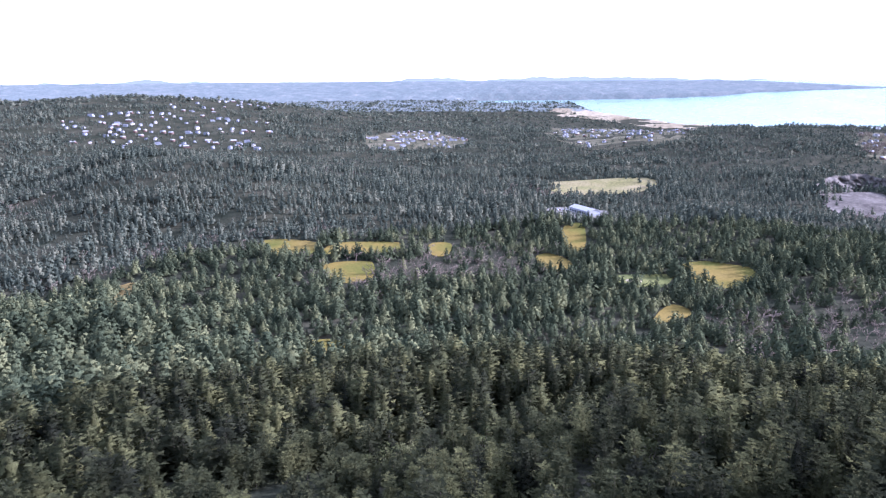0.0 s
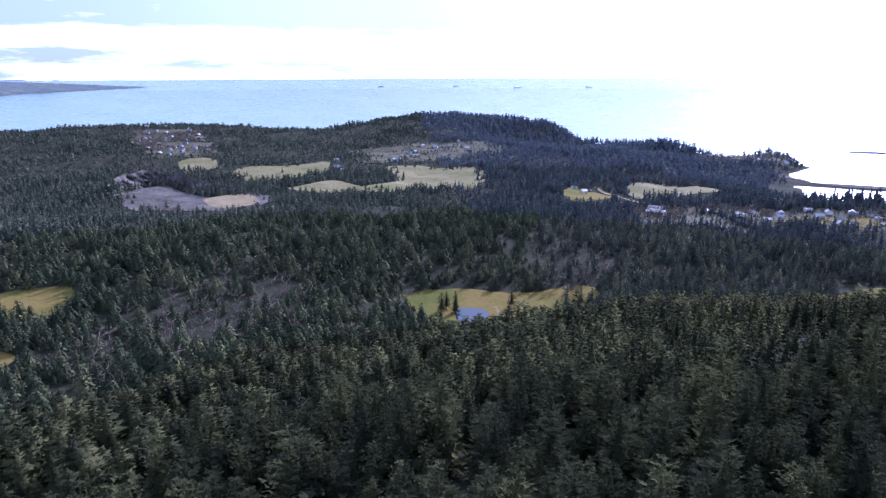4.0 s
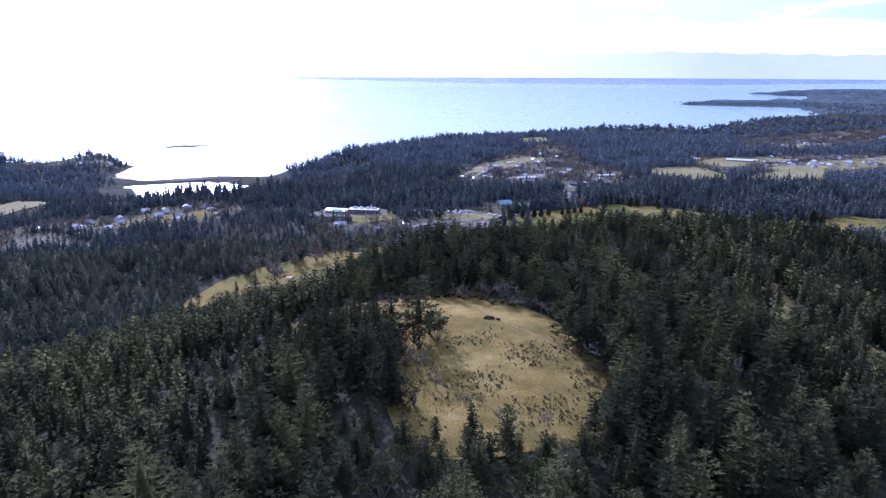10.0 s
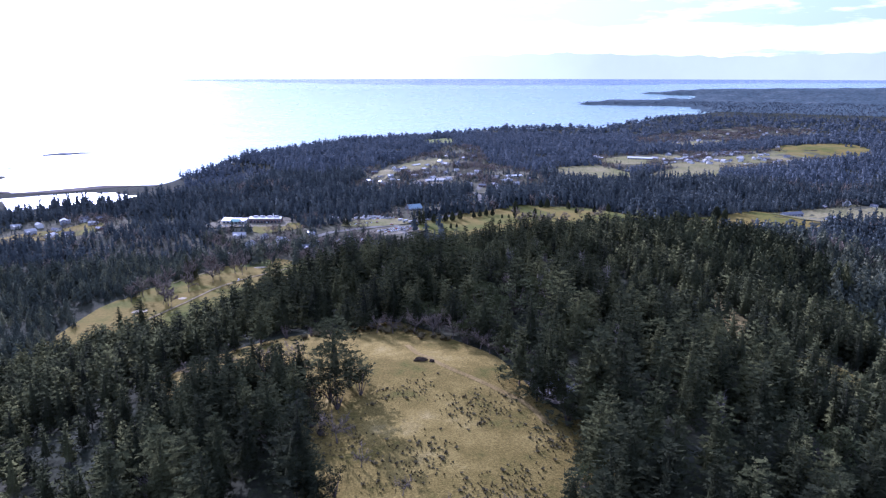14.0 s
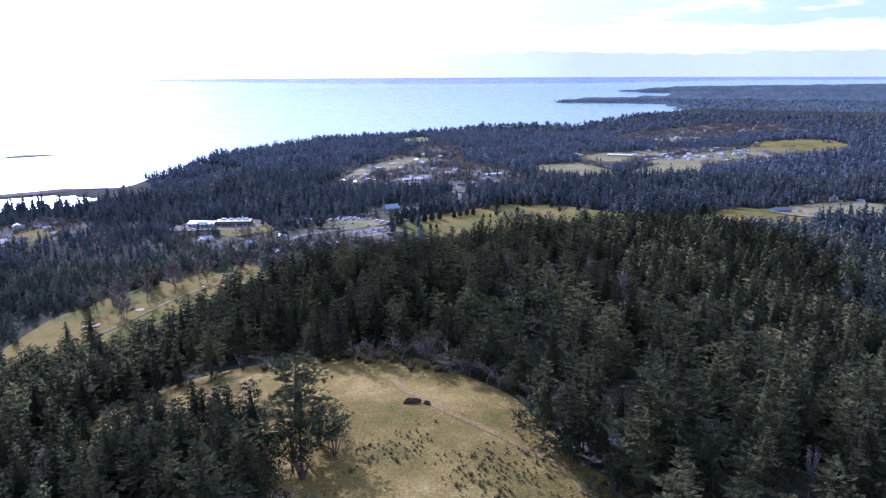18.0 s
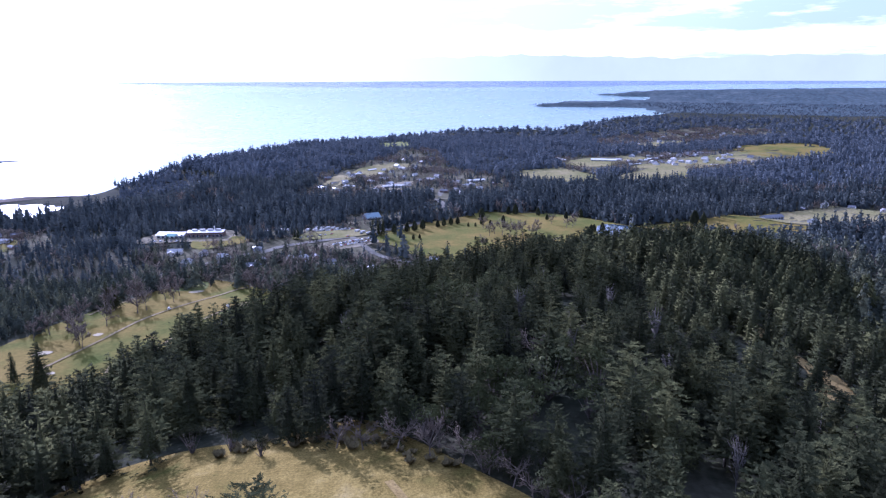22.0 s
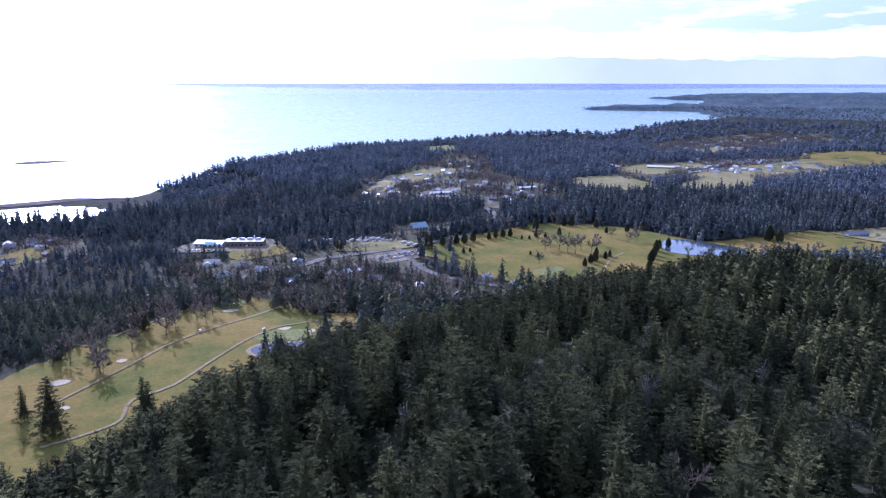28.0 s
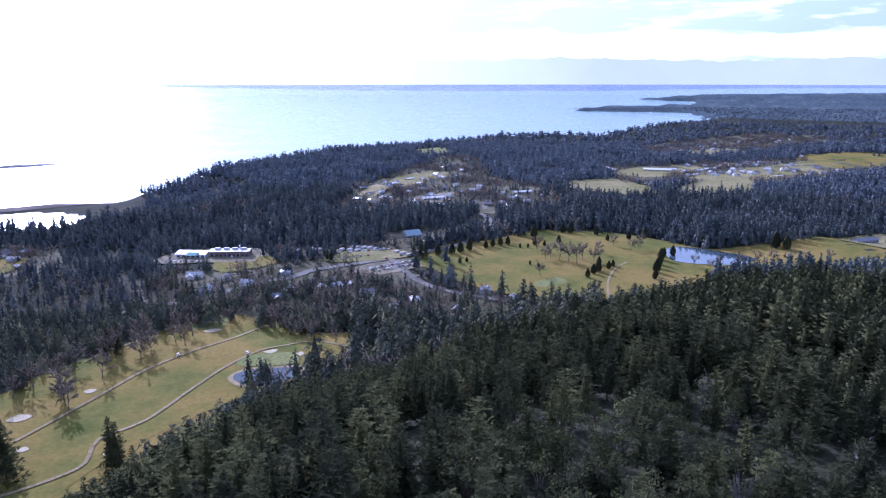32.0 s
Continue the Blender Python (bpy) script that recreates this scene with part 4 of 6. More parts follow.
# on the slopes the crowns stay below the view from the hilltop's northern end: compass angle, steepness down to the crowns
LOOKOUT = (-19, 107, 255)
VIEW = ((-40, 29.5), (-34.7, 28.7), (-30.6, 27.6), (-28.2, 26.8), (-24.5, 25.7), (-22.1, 23.9), (-17.5, 23.3), (-15.6, 22.8), (-12.3, 22.0), (-10.3, 21.3), (-6.0, 21.2), (-4.0, 19.9), (-0.6, 18.8),
        (2.8, 18.6), (6.1, 17.2), (8.9, 16.6), (13.5, 15.9), (17.8, 15.1), (19.9, 14.2), (23.8, 13.3), (27.6, 12.7), (31.7, 11.9), (40, 10.4))
dx, dy = x - LOOKOUT[0], y - LOOKOUT[1]
far = np.hypot(dx, dy)
down = np.interp(np.degrees(np.arctan2(dx, dy)), [q[0] for q in VIEW], [q[1] for q in VIEW]) - rng.normal(0, 0.35, len(x))
room = LOOKOUT[2] - far * np.tan(np.radians(down)) - z
slope = (dy > 60) & (np.abs(np.degrees(np.arctan2(dx, dy))) < 39) & (far < 640) & (y < 520 + np.maximum(x + 60, 0) * 0.8)
short = slope & (h > room)
h = np.where(short, np.maximum(room, 3.0), h)
kept = ~(short & (room < 4.0))
# low young growth below the bald's foot
foot = (np.abs(x - 3 + 0.12 * y) < 34) & (y > -45) & (y < 50)
h = np.where(foot, np.minimum(h, np.maximum(4.5, 268 - np.hypot(x - 29, y + 129) * np.tan(np.radians(25.4 + 0.5 * np.sin(x / 6))) - z)), h)
x, y, z, d, h = x[kept], y[kept], z[kept], d[kept], h[kept]
g = rng.uniform(0.8, 1.3, len(x))
inland = (np.degrees(np.arctan2(x - 80, y + 140)) < -55) & (d > 150)
h, g = np.where(inland, h * 0.88, h), np.where(inland, g * 1.35, g)
xy = np.column_stack([x, y])
# leafless broadleaf trees stand in drifts on the low ground
settled = np.zeros(len(x), bool)
for poly, share in THIN:
    settled |= inside(x, y, poly)
h = np.where(settled, h * 0.62, h)
leafless = (z < 100) & (np.sin(x / 71 + 2) + np.sin(y / 59 + x / 130) + rng.normal(0, 0.5, len(x)) + 0.9 * settled + 0.3 * inland > 1.75)
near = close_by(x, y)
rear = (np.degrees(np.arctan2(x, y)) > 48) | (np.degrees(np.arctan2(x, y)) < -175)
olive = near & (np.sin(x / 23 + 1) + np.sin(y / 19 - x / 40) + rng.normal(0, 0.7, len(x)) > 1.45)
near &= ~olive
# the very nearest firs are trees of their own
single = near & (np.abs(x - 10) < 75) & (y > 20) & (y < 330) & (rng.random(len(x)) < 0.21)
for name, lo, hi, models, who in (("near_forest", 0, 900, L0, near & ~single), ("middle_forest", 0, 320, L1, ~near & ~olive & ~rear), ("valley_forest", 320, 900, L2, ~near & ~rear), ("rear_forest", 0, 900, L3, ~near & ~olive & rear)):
    k = (d >= lo) & (d < hi) & ~leafless & who
    # low ground gets the haze-lightened needles, the hill the plain dark ones
    for side, mat in ((inland, WEST_VALLEY), (~inland & (z < 88), VALLEY_HAZE_FIR), (~inland & (z >= 88), FIR)) if lo else ((np.ones(len(x), bool), FIR),):
        q = k & side
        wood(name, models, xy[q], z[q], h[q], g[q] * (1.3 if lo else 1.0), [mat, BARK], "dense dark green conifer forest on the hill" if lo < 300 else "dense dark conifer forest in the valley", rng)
SINGLES = np.column_stack([x, y, z, h, g])[single & ~leafless][:290]
wood("arbutus_grove", BROAD, xy[olive], z[olive], h[olive] * 0.62, g[olive] * 1.1, [ARBUTUS, BARK], "olive green broadleaf evergreens between the firs", rng)
k = leafless
wood("leafless_wood", BARE_FAR, xy[k], z[k], h[k] * 0.7, g[k] * 1.2, [TWIG], "grey leafless broadleaf trees among the firs", rng)
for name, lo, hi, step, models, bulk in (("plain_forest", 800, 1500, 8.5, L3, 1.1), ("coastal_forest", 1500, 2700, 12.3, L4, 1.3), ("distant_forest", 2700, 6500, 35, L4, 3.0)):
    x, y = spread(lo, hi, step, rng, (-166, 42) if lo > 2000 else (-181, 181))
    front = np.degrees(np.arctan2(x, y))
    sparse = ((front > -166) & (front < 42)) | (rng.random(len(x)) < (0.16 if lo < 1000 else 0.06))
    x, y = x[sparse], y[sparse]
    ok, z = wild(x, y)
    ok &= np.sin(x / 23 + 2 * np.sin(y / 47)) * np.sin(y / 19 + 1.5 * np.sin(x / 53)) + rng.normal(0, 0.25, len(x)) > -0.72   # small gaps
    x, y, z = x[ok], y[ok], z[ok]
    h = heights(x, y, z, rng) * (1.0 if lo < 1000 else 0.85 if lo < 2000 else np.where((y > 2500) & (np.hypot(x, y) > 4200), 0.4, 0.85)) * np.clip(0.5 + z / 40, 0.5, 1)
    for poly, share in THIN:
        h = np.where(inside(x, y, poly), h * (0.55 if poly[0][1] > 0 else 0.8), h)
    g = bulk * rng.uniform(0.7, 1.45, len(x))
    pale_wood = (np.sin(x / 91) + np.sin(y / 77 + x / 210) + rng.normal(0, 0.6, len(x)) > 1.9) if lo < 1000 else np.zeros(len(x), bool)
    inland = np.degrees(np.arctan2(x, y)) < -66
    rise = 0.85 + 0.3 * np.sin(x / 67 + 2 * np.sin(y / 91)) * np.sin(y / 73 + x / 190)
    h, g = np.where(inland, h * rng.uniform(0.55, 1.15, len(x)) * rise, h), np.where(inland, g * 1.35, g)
    for k, mat, label in ((~pale_wood & ~inland, FAR_HAZE_FIR if lo < 1000 else COAST_HAZE_FIR, "dense dark conifer forest on the coastal plain"), (~pale_wood & inland, WEST_FIR, "mixed green conifer forest on the inland hills")):
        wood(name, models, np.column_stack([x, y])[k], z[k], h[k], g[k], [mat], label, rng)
    if pale_wood.any():
        wood("leafless_wood", BARE_FAR, np.column_stack([x, y])[pale_wood], z[pale_wood], h[pale_wood] * 0.7, g[pale_wood] * 1.1, [TWIG],
             "grey-brown leafless broadleaf trees on the plain", rng)
# gardens and paddocks of the settled ground: leafless trees, and low dark shrubs
for name, models, step, lo, hi, mats, label in (("leafless_trees", BARE_FAR, 14, 7, 15, [TWIG], "grey leafless trees in gardens and hedgerows"),
                                               ("leafless_crowns", BARE_CLUMP, 10.5, 6, 13, [TWIG, BARK], "dense grey-brown leafless trees in gardens and hedgerows"),
                                               ("shrubs", L3, 10, 2.0, 6.0, [VALLEY_HAZE_FIR], "low dark evergreen shrubs and hedges in gardens")):
    xs, ys = [], []
    for poly, share in THIN:
        p = np.array(poly)
        if share > 0.45 or p[:, 1].mean() < 0:
            continue
        lo2, hi2 = p.min(0), p.max(0)
        many = int((hi2[0] - lo2[0]) * (hi2[1] - lo2[1]) / step ** 2)
        x, y = rng.uniform(lo2[0], hi2[0], many), rng.uniform(lo2[1], hi2[1], many)
        k = inside(x, y, poly) & (np.sin(x / 23) + np.sin(y / 31 + x / 60) + rng.normal(0, 0.6, many) > 0.2)
        for q in OPEN:
            k &= ~inside(x, y, q)
        xs.append(x[k])
        ys.append(y[k])
    x, y = np.concatenate(xs), np.concatenate(ys)
    h = rng.uniform(lo, hi, len(x))
    wood(name, models, np.column_stack([x, y]), ground_z(x, y), h, rng.uniform(1.0, 1.9, len(x)), mats, label, rng)


def drift(many, lo, hi, models, mats, name, label, *poly):
    """Trees scattered in loose groups over a stretch of settled ground, clear of its fields and roads."""
    p = np.array(poly)
    x, y = rng.uniform(p[:, 0].min(), p[:, 0].max(), many * 6), rng.uniform(p[:, 1].min(), p[:, 1].max(), many * 6)
    k = inside(x, y, poly) & (np.sin(x / 17 + 3 * np.sin(y / 41)) + np.sin(y / 13 + x / 29) + rng.normal(0, 0.7, len(x)) > 0.1)
    for q in OPEN:
        k &= ~inside(x, y, q)
    for line, wide in ROADS:
        k &= off_line(x, y, line)[0] > wide
    x, y = x[k][:many], y[k][:many]
    wood(name, models, np.column_stack([x, y]), ground_z(x, y), rng.uniform(lo, hi, len(x)), rng.uniform(0.9, 1.5, len(x)), mats, label, rng)


BARE_MID = [twiggy_mesh(180 + s, 6, 3, 3, 0.8, 0.009) for s in range(4)]
GARDENS = ((-335, 760), (-215, 672), (-110, 645), (60, 705), (20, 770), (-50, 850), (-95, 905), (-190, 850), (-330, 875))
STRIP = ((-265, 985), (-176, 990), (-110, 1005), (-40, 1115), (18, 1165), (30, 1098), (-60, 1000), (-80, 940), (-150, 935), (-235, 930))
VILLAGE = ((-230, 1270), (-60, 1230), (10, 1250), (180, 1290), (160, 1480), (60, 1700), (40, 2050), (-60, 2060), (-120, 1800), (-220, 1560))
FARMS = ((330, 1620), (560, 1580), (960, 1740), (960, 1960), (1000, 2300), (700, 2300), (330, 1860))
for name, poly, bare, crowns, firs_many, lo, hi in (("garden_trees", GARDENS, 260, 140, 180, 8, 17), ("roadside_trees", STRIP, 70, 70, 30, 5, 9), ("village_trees", VILLAGE, 150, 260, 130, 6, 12), ("farm_trees", FARMS, 60, 130, 110, 5, 10)):
    drift(bare, lo, hi, BARE_MID if name == "garden_trees" else BARE_FAR, [TWIG], name, "grey-brown leafless trees among houses", *poly)
    drift(crowns, lo * 0.8, hi * 0.7, BARE_CLUMP, [TWIG, BARK], name, "brown leafless thickets among houses", *poly)
    drift(firs_many, lo, hi * 1.15, L2, [VALLEY_HAZE_FIR, BARK], name, "dark firs and hedges among houses", *poly)


# ---- single trees ----
def part(name, bm, mat, parent, label=""):
    """Links a bmesh as one mesh object under a thing or a part."""
    me = bpy.data.meshes.new(name)
    bm.to_mesh(me)
    bm.free()
    me.materials.append(mat)
    ob = new(name, me)
    ob.parent = parent
    return tagged(ob, label)


def part_of(name, v, f, mat, parent, label="", smooth=False):
    ob = from_arrays(name, v, f, [mat], None, smooth, (len(v) * 0.37 + abs(float(v[0][0])) * 91) % 0.7)
    ob.parent = parent
    return tagged(ob, label)


def tree_thing(name, model, leaf, label, category, group=""):
    """A tree out of a model: an empty at its foot, a trunk and a crown."""
    v, f, mi = model
    e = tagged(new(name), label, category, group)
    for kind, sel, mat in (("trunk", mi == 1, BARK), ("crown", mi == 0, leaf)):
        used, back = np.unique(f[sel], return_inverse=True)
        part_of(kind, v[used], back.reshape(-1, 3), mat, e)
    return e


def stood(x, y, z, turn, wide, high):
    return Matrix.Translation((x, y, z)) @ Matrix.Rotation(turn, 4, "Z") @ Matrix.Diagonal((wide, wide, high, 1))


def again(ob, m):
    """A copy at a pose that holds its own scale."""
    return copy_thing(ob, m @ Matrix.Diagonal((1 / ob.scale.x, 1 / ob.scale.y, 1 / ob.scale.z, 1)))


def egg_mesh(seed, leaves, wide=0.26):
    """A clipped-looking round conifer: short trunk, an egg of many small sprays."""
    rng = np.random.default_rng(seed)
    v, f, mi = [], [], []
    for z, r in ((-0.05, 0.035), (0.3, 0.028)):
        for s in range(5):
            v.append((r * math.cos(s * 1.2566), r * math.sin(s * 1.2566), z))
    for s in range(5):
        b2 = (s + 1) % 5
        f += [(s, b2, b2 + 5), (s, b2 + 5, s + 5)]
        mi += [1, 1]
    for i in range(leaves):
        u, a = (i + 0.5) / leaves, i * 2.39996
        z = 0.12 + 0.86 * u
        r = wide * math.sin(math.pi * (0.08 + 0.92 * u) ** 0.62) ** 0.8 * rng.uniform(0.82, 1.1) + 0.01
        c = np.array((r * math.cos(a), r * math.sin(a), z))
        out = np.array((math.cos(a), math.sin(a), 0.6 * (u - 0.3)))
        side = np.array((-math.sin(a), math.cos(a), 0))
        q = wide * rng.uniform(0.38, 0.6)
        n = len(v)
        v += [c - side * q * 0.7 - (0, 0, q * 0.6), c + side * q * 0.7 - (0, 0, q * 0.6), c + out * q * 0.35 + (0, 0, q * 0.1), c - out * 0.2 * q + (0, 0, q * 0.85)]
        f += [(n, n + 1, n + 2), (n + 1, n + 3, n + 2), (n + 3, n, n + 2)]
        mi += [0, 0, 0]
    return np.array(v), np.array(f), np.array(mi)


def bare_thing(model, label, group=""):
    v, f, _ = model
    e = tagged(new("bare_tree"), label, "tree", group)
    for kind, sel in (("trunk", f[:3]), ("crown", f[3:])):
        used, back = np.unique(sel, return_inverse=True)
        part_of(kind, v[used], back.reshape(-1, 3), TWIG, e)
    return e


rng = np.random.default_rng(3)
firs = [tree_thing("fir_tree", m, FIR, "dark green fir with drooping boughs on the hillside", "tree", "firs on the hill") for m in L0]
for i, (x, y, z, h, g) in enumerate(SINGLES):
    m = stood(x, y, z, rng.uniform(0, 6.28), h * g, h)
    if i < len(firs):
        firs[i].matrix_basis = m
    else:
        again(firs[i % len(firs)], m)
big_fir = tree_thing("fir_tree", tuft_mesh(504, 80, 20, 0.046, 0.34, 0.24, 0.36, 0.16), FIR, "spreading old fir standing alone on the dry hilltop", "tree")
big_fir.matrix_basis = stood(-26, 104, float(ground_z(-26, 104)), 0.4, 27, 23)
for k, (x, y, h) in enumerate(((-36, 107, 17), (-41, 101, 14), (-33, 93, 12), (-46, 116, 12), (-52, 108, 15), (-58, 113, 17), (-49, 103, 18), (-38, 96, 15), (-48, 92, 19), (-40, 86, 16), (-64, 103, 17), (-56, 98, 20), (-34, 88, 12), (-45, 82, 17), (-68, 128, 15))):
    t = again(firs[k % 10], stood(x, y, float(ground_z(x, y)), k, h * 0.95, h))
    tagged(t, "small dark fir at the edge of the bald hilltop", "tree")

# firs below the bald's foot
for k in range(22):
    x, y = -26 + 3.1 * k + 2.5 * math.sin(k * 4.1), 33 + 9 * math.sin(k * 2.3) + 0.15 * k
    h = 10.5 + 3.5 * math.sin(k * 1.7)
    tagged(again(firs[k % 10], stood(x, y, float(ground_z(x, y)), k * 1.1, h * 1.05, h)), "fir on the slope below the bald hilltop", "tree")

# firs and young growth along the shoulder of the bald
for k in range(24):
    x, y = -40 - 2.3 * k + 2.0 * math.sin(k * 3.7), 112 + 11 * math.sin(k * 2.9) + 0.35 * k
    h = 10.5 + 3.0 * math.sin(k * 1.9)
    tagged(again(firs[(k * 3) % 10], stood(x, y, float(ground_z(x, y)), k * 1.7, h * 1.0, h)), "small dark fir on the shoulder of the bald hilltop", "tree")

# broad evergreen shrubs at the old fir's foot and along the bald's rim
shrubs = [tree_thing("evergreen_shrub", m, FIR, "dense dark evergreen shrub at the edge of the bald hilltop", "shrub", "shrubs on the hilltop") for m in BROAD]
for k, (x, y, h) in enumerate(((-23, 108, 9), (-19, 103, 8), (-27, 102, 10), (-31, 98, 9), (-24, 96, 8), (-29, 88, 8), (-26, 84, 7), (-20, 113, 5), (-38, 158, 6), (-46, 164, 7), (-24, 168, 7), (-12, 168, 7), (-56, 168, 8), (-66, 170, 8), (-40, 118, 6), (-46, 112, 7), (-52, 118, 6), (12, 146, 8), (20, 138, 9), (28, 130, 9), (-18, 60, 7), (34, 92, 8))):
    m = stood(x, y, float(ground_z(x, y)), k * 2.0, h * 1.15, h)
    if k < len(shrubs):
        shrubs[k].matrix_basis = m
    else:
        again(shrubs[k % len(shrubs)], m)

# leafless scrub and a dead stem round the bald
scrub = [bare_thing(m, "grey leafless scrub tree on the hilltop", "scrub on the hilltop") for m in (twiggy_mesh(90 + s, 9, 6, 7, 1.0, 0.004) for s in range(5))]
rim_front = ((-9, 153, 9), (-2, 148, 9), (4, 146, 8), (-16, 155, 8), (9, 142, 8), (13, 137, 7), (0, 153, 9), (-22, 157, 7), (16, 132, 6), (22, 128, 7), (27, 118, 6), (30, 112, 6), (34, 104, 5), (-21, 80, 9), (-14, 70, 6), (-4, 60, 5), (6, 54, 5), (18, 56, 5), (-50, 122, 6), (-60, 126, 7), (-66, 134, 6), (-58, 140, 5), (-44, 130, 8), (-38, 118, 7), (-48, 126, 8), (-54, 132, 7), (-62, 118, 8), (-70, 124, 7), (-76, 132, 7), (-82, 140, 6), (-33, 100, 7), (27, 203, 11),)
rim_back = ((40, 196, 8), (-30, 70, 8), (-36, 78, 9),)
spots = rim_front + rim_back
for k, (x, y, h) in enumerate(spots):
    m = stood(x, y, float(ground_z(x, y)), k * 1.3, h * 1.1, h)
    if k < len(scrub):
        scrub[k].matrix_basis = m
    else:
        again(scrub[k % len(scrub)], m)

# round evergreens and bare trees on the golf course
eggs = [tree_thing("cedar_tree", egg_mesh(700 + s, 120, 0.27), FIR, "round dark evergreen on the golf course turf", "tree", "evergreens on the golf course") for s in range(3)]
course_front = ((-42, 938, 13), (-25, 952, 13), (-15, 958, 14), (-4, 969, 14), (17, 981, 10), (26, 991, 11), (36, 997, 12), (46, 1003, 11), (84, 1047, 16), (139, 1083, 16), (128, 1080, 13), (179, 1031, 9), (142, 901, 10), (129, 865, 11), (136, 874, 13), (120, 850, 10), (150, 886, 9), (157, 896, 8), (206, 890, 13), (194, 855, 8), (220, 928, 14), (212, 905, 12), (199, 872, 14), (190, 846, 9),)
course_back = ((172, 1070, 13), (209, 1040, 11), (235, 1060, 14), (80, 1000, 10), (92, 996, 7), (112, 1010, 11), (228, 945, 11), (241, 952, 12), (60, 985, 6), (70, 985, 6), (-8, 912, 6), (-16, 905, 7), (64, 902, 5), (72, 890, 6), (300, 1020, 16), (340, 1030, 14), (390, 1012, 20), (402, 1005, 18), (396, 1022, 19),)
spots = course_front + course_back
for k, (x, y, h) in enumerate(spots):
    m = stood(x, y, float(ground_z(x, y)) + 0.3, k * 2.1, h * 0.95, h)
    if k < 3:
        eggs[k].matrix_basis = m
    else:
        again(eggs[k % 3], m)
oaks = [bare_thing(twiggy_mesh(800 + s, 9, 5, 6, 0.7, 0.009), "tall grey leafless tree on the golf course", "leafless trees on the golf course") for s in range(4)]
avenue_front = ((101, 926, 20), (110, 918, 22), (118, 905, 21), (92, 935, 17), (128, 925, 20), (139, 915, 18), (146, 920, 15), (84, 925, 15), (80, 973, 18), (70, 858, 15), (152, 958, 14), (180, 1000, 14), (196, 972, 13), (206, 980, 16), (212, 990, 17), (250, 900, 13), (275, 893, 14), (300, 896, 15), (320, 900, 15), (340, 905, 16), (360, 912, 15), (380, 915, 14), (415, 928, 14), (262, 885, 12),)
avenue_back = ((-251, 605, 22), (-247, 597, 20), (-259, 574, 18), (-222, 629, 16), (-228, 611, 15), (-166, 656, 18), (-172, 664, 16), (-280, 545, 15), (-285, 528, 18), (-276, 560, 19), (-290, 515, 14), (-129, 619, 17), (-120, 655, 19), (-150, 672, 18), (-262, 588, 20), (-238, 640, 15), (-205, 665, 14), (-110, 615, 12), (-240, 662, 17), (-194, 690, 16), (-252, 505, 16), (-258, 514, 17), (-247, 498, 15), (-262, 520, 18),)
avenue_side = ((-250, 545, 17), (-238, 575, 18), (-233, 582, 16), (-219, 606, 15), (-150, 640, 16), (-140, 630, 15), (-425, 262, 19), (-418, 250, 16), (-405, 225, 13), (-436, 236, 15),)
spots = avenue_front + avenue_back + avenue_side
for k, (x, y, h) in enumerate(spots):
    m = stood(x, y, float(ground_z(x, y)) + 0.3, k * 2.1, h * 1.15, h * 1.2)
    if k < 4:
        oaks[k].matrix_basis = m
    else:
        again(oaks[k % 4], m)
tall_fir = tree_thing("fir_tree", tuft_mesh(510, 110, 14, 0.036, 0.25, 0.05, 0.85, 0.5), FIR, "tall dark fir standing clear of the woods", "tree")
# dark firs that stand on the fairway's rim
for k, (x, y, h) in enumerate(((-237, 425, 34), (-262, 440, 22), (-266, 585, 26), (-262, 592, 24), (-192, 438, 29), (-187, 434, 28), (-172, 420, 22), (-415, 172, 17), (-398, 158, 13), (-424, 122, 20),
                               (-430, 112, 18), (-436, 120, 16), (-62, 925, 24), (-56, 921, 26), (-70, 930, 22), (-168, 905, 15), (-163, 900, 16), (-1270, 470, 16), (-1405, 250, 14), (-1350, 215, 13))):
    m = stood(x, y, float(ground_z(x, y)) + 0.2, k, h * (1.35 if k == 0 else 0.95), h)
    if k == 0:
        tall_fir.matrix_basis = m
    else:
        tagged(again(firs[k % 8] if h < 20 else tall_fir, m), "tall dark fir standing clear of the woods", "tree")

# grey dead firs among the living
SNAG = two_scale("weathered_wood", ((0.3, (0.09, 0.08, 0.068)), (0.7, (0.18, 0.16, 0.135))), 0.4, 4.0)
snags = []
for s in range(3):
    v, f, _ = bare_mesh(860 + s, 26, 5)
    e = tagged(new("dead_tree"), "grey dead fir with bare drooping boughs", "tree", "dead firs on the hill")
    for kind, sel in (("trunk", f[:3]), ("crown", f[3:])):
        used, back = np.unique(sel, return_inverse=True)
        part_of(kind, v[used], back.reshape(-1, 3), SNAG, e)
    snags.append(e)
for k, (x, y, h) in enumerate(((28, 236, 17), (45, 300, 15), (64, 262, 14), (38, 205, 12), (70, 230, 16), (-28, 235, 15), (-60, 262, 14), (60, 190, 13), (24, 178, 13), (84, 160, 14), (-58, 60, 12), (-40, 30, 13),
                               (52, 20, 12), (74, 100, 14), (56, 140, 13))):
    m = stood(x, y, float(ground_z(x, y)), k * 1.9, h * 0.36, h)
    if k < 3:
        snags[k].matrix_basis = m
    else:
        again(snags[k % 3], m)

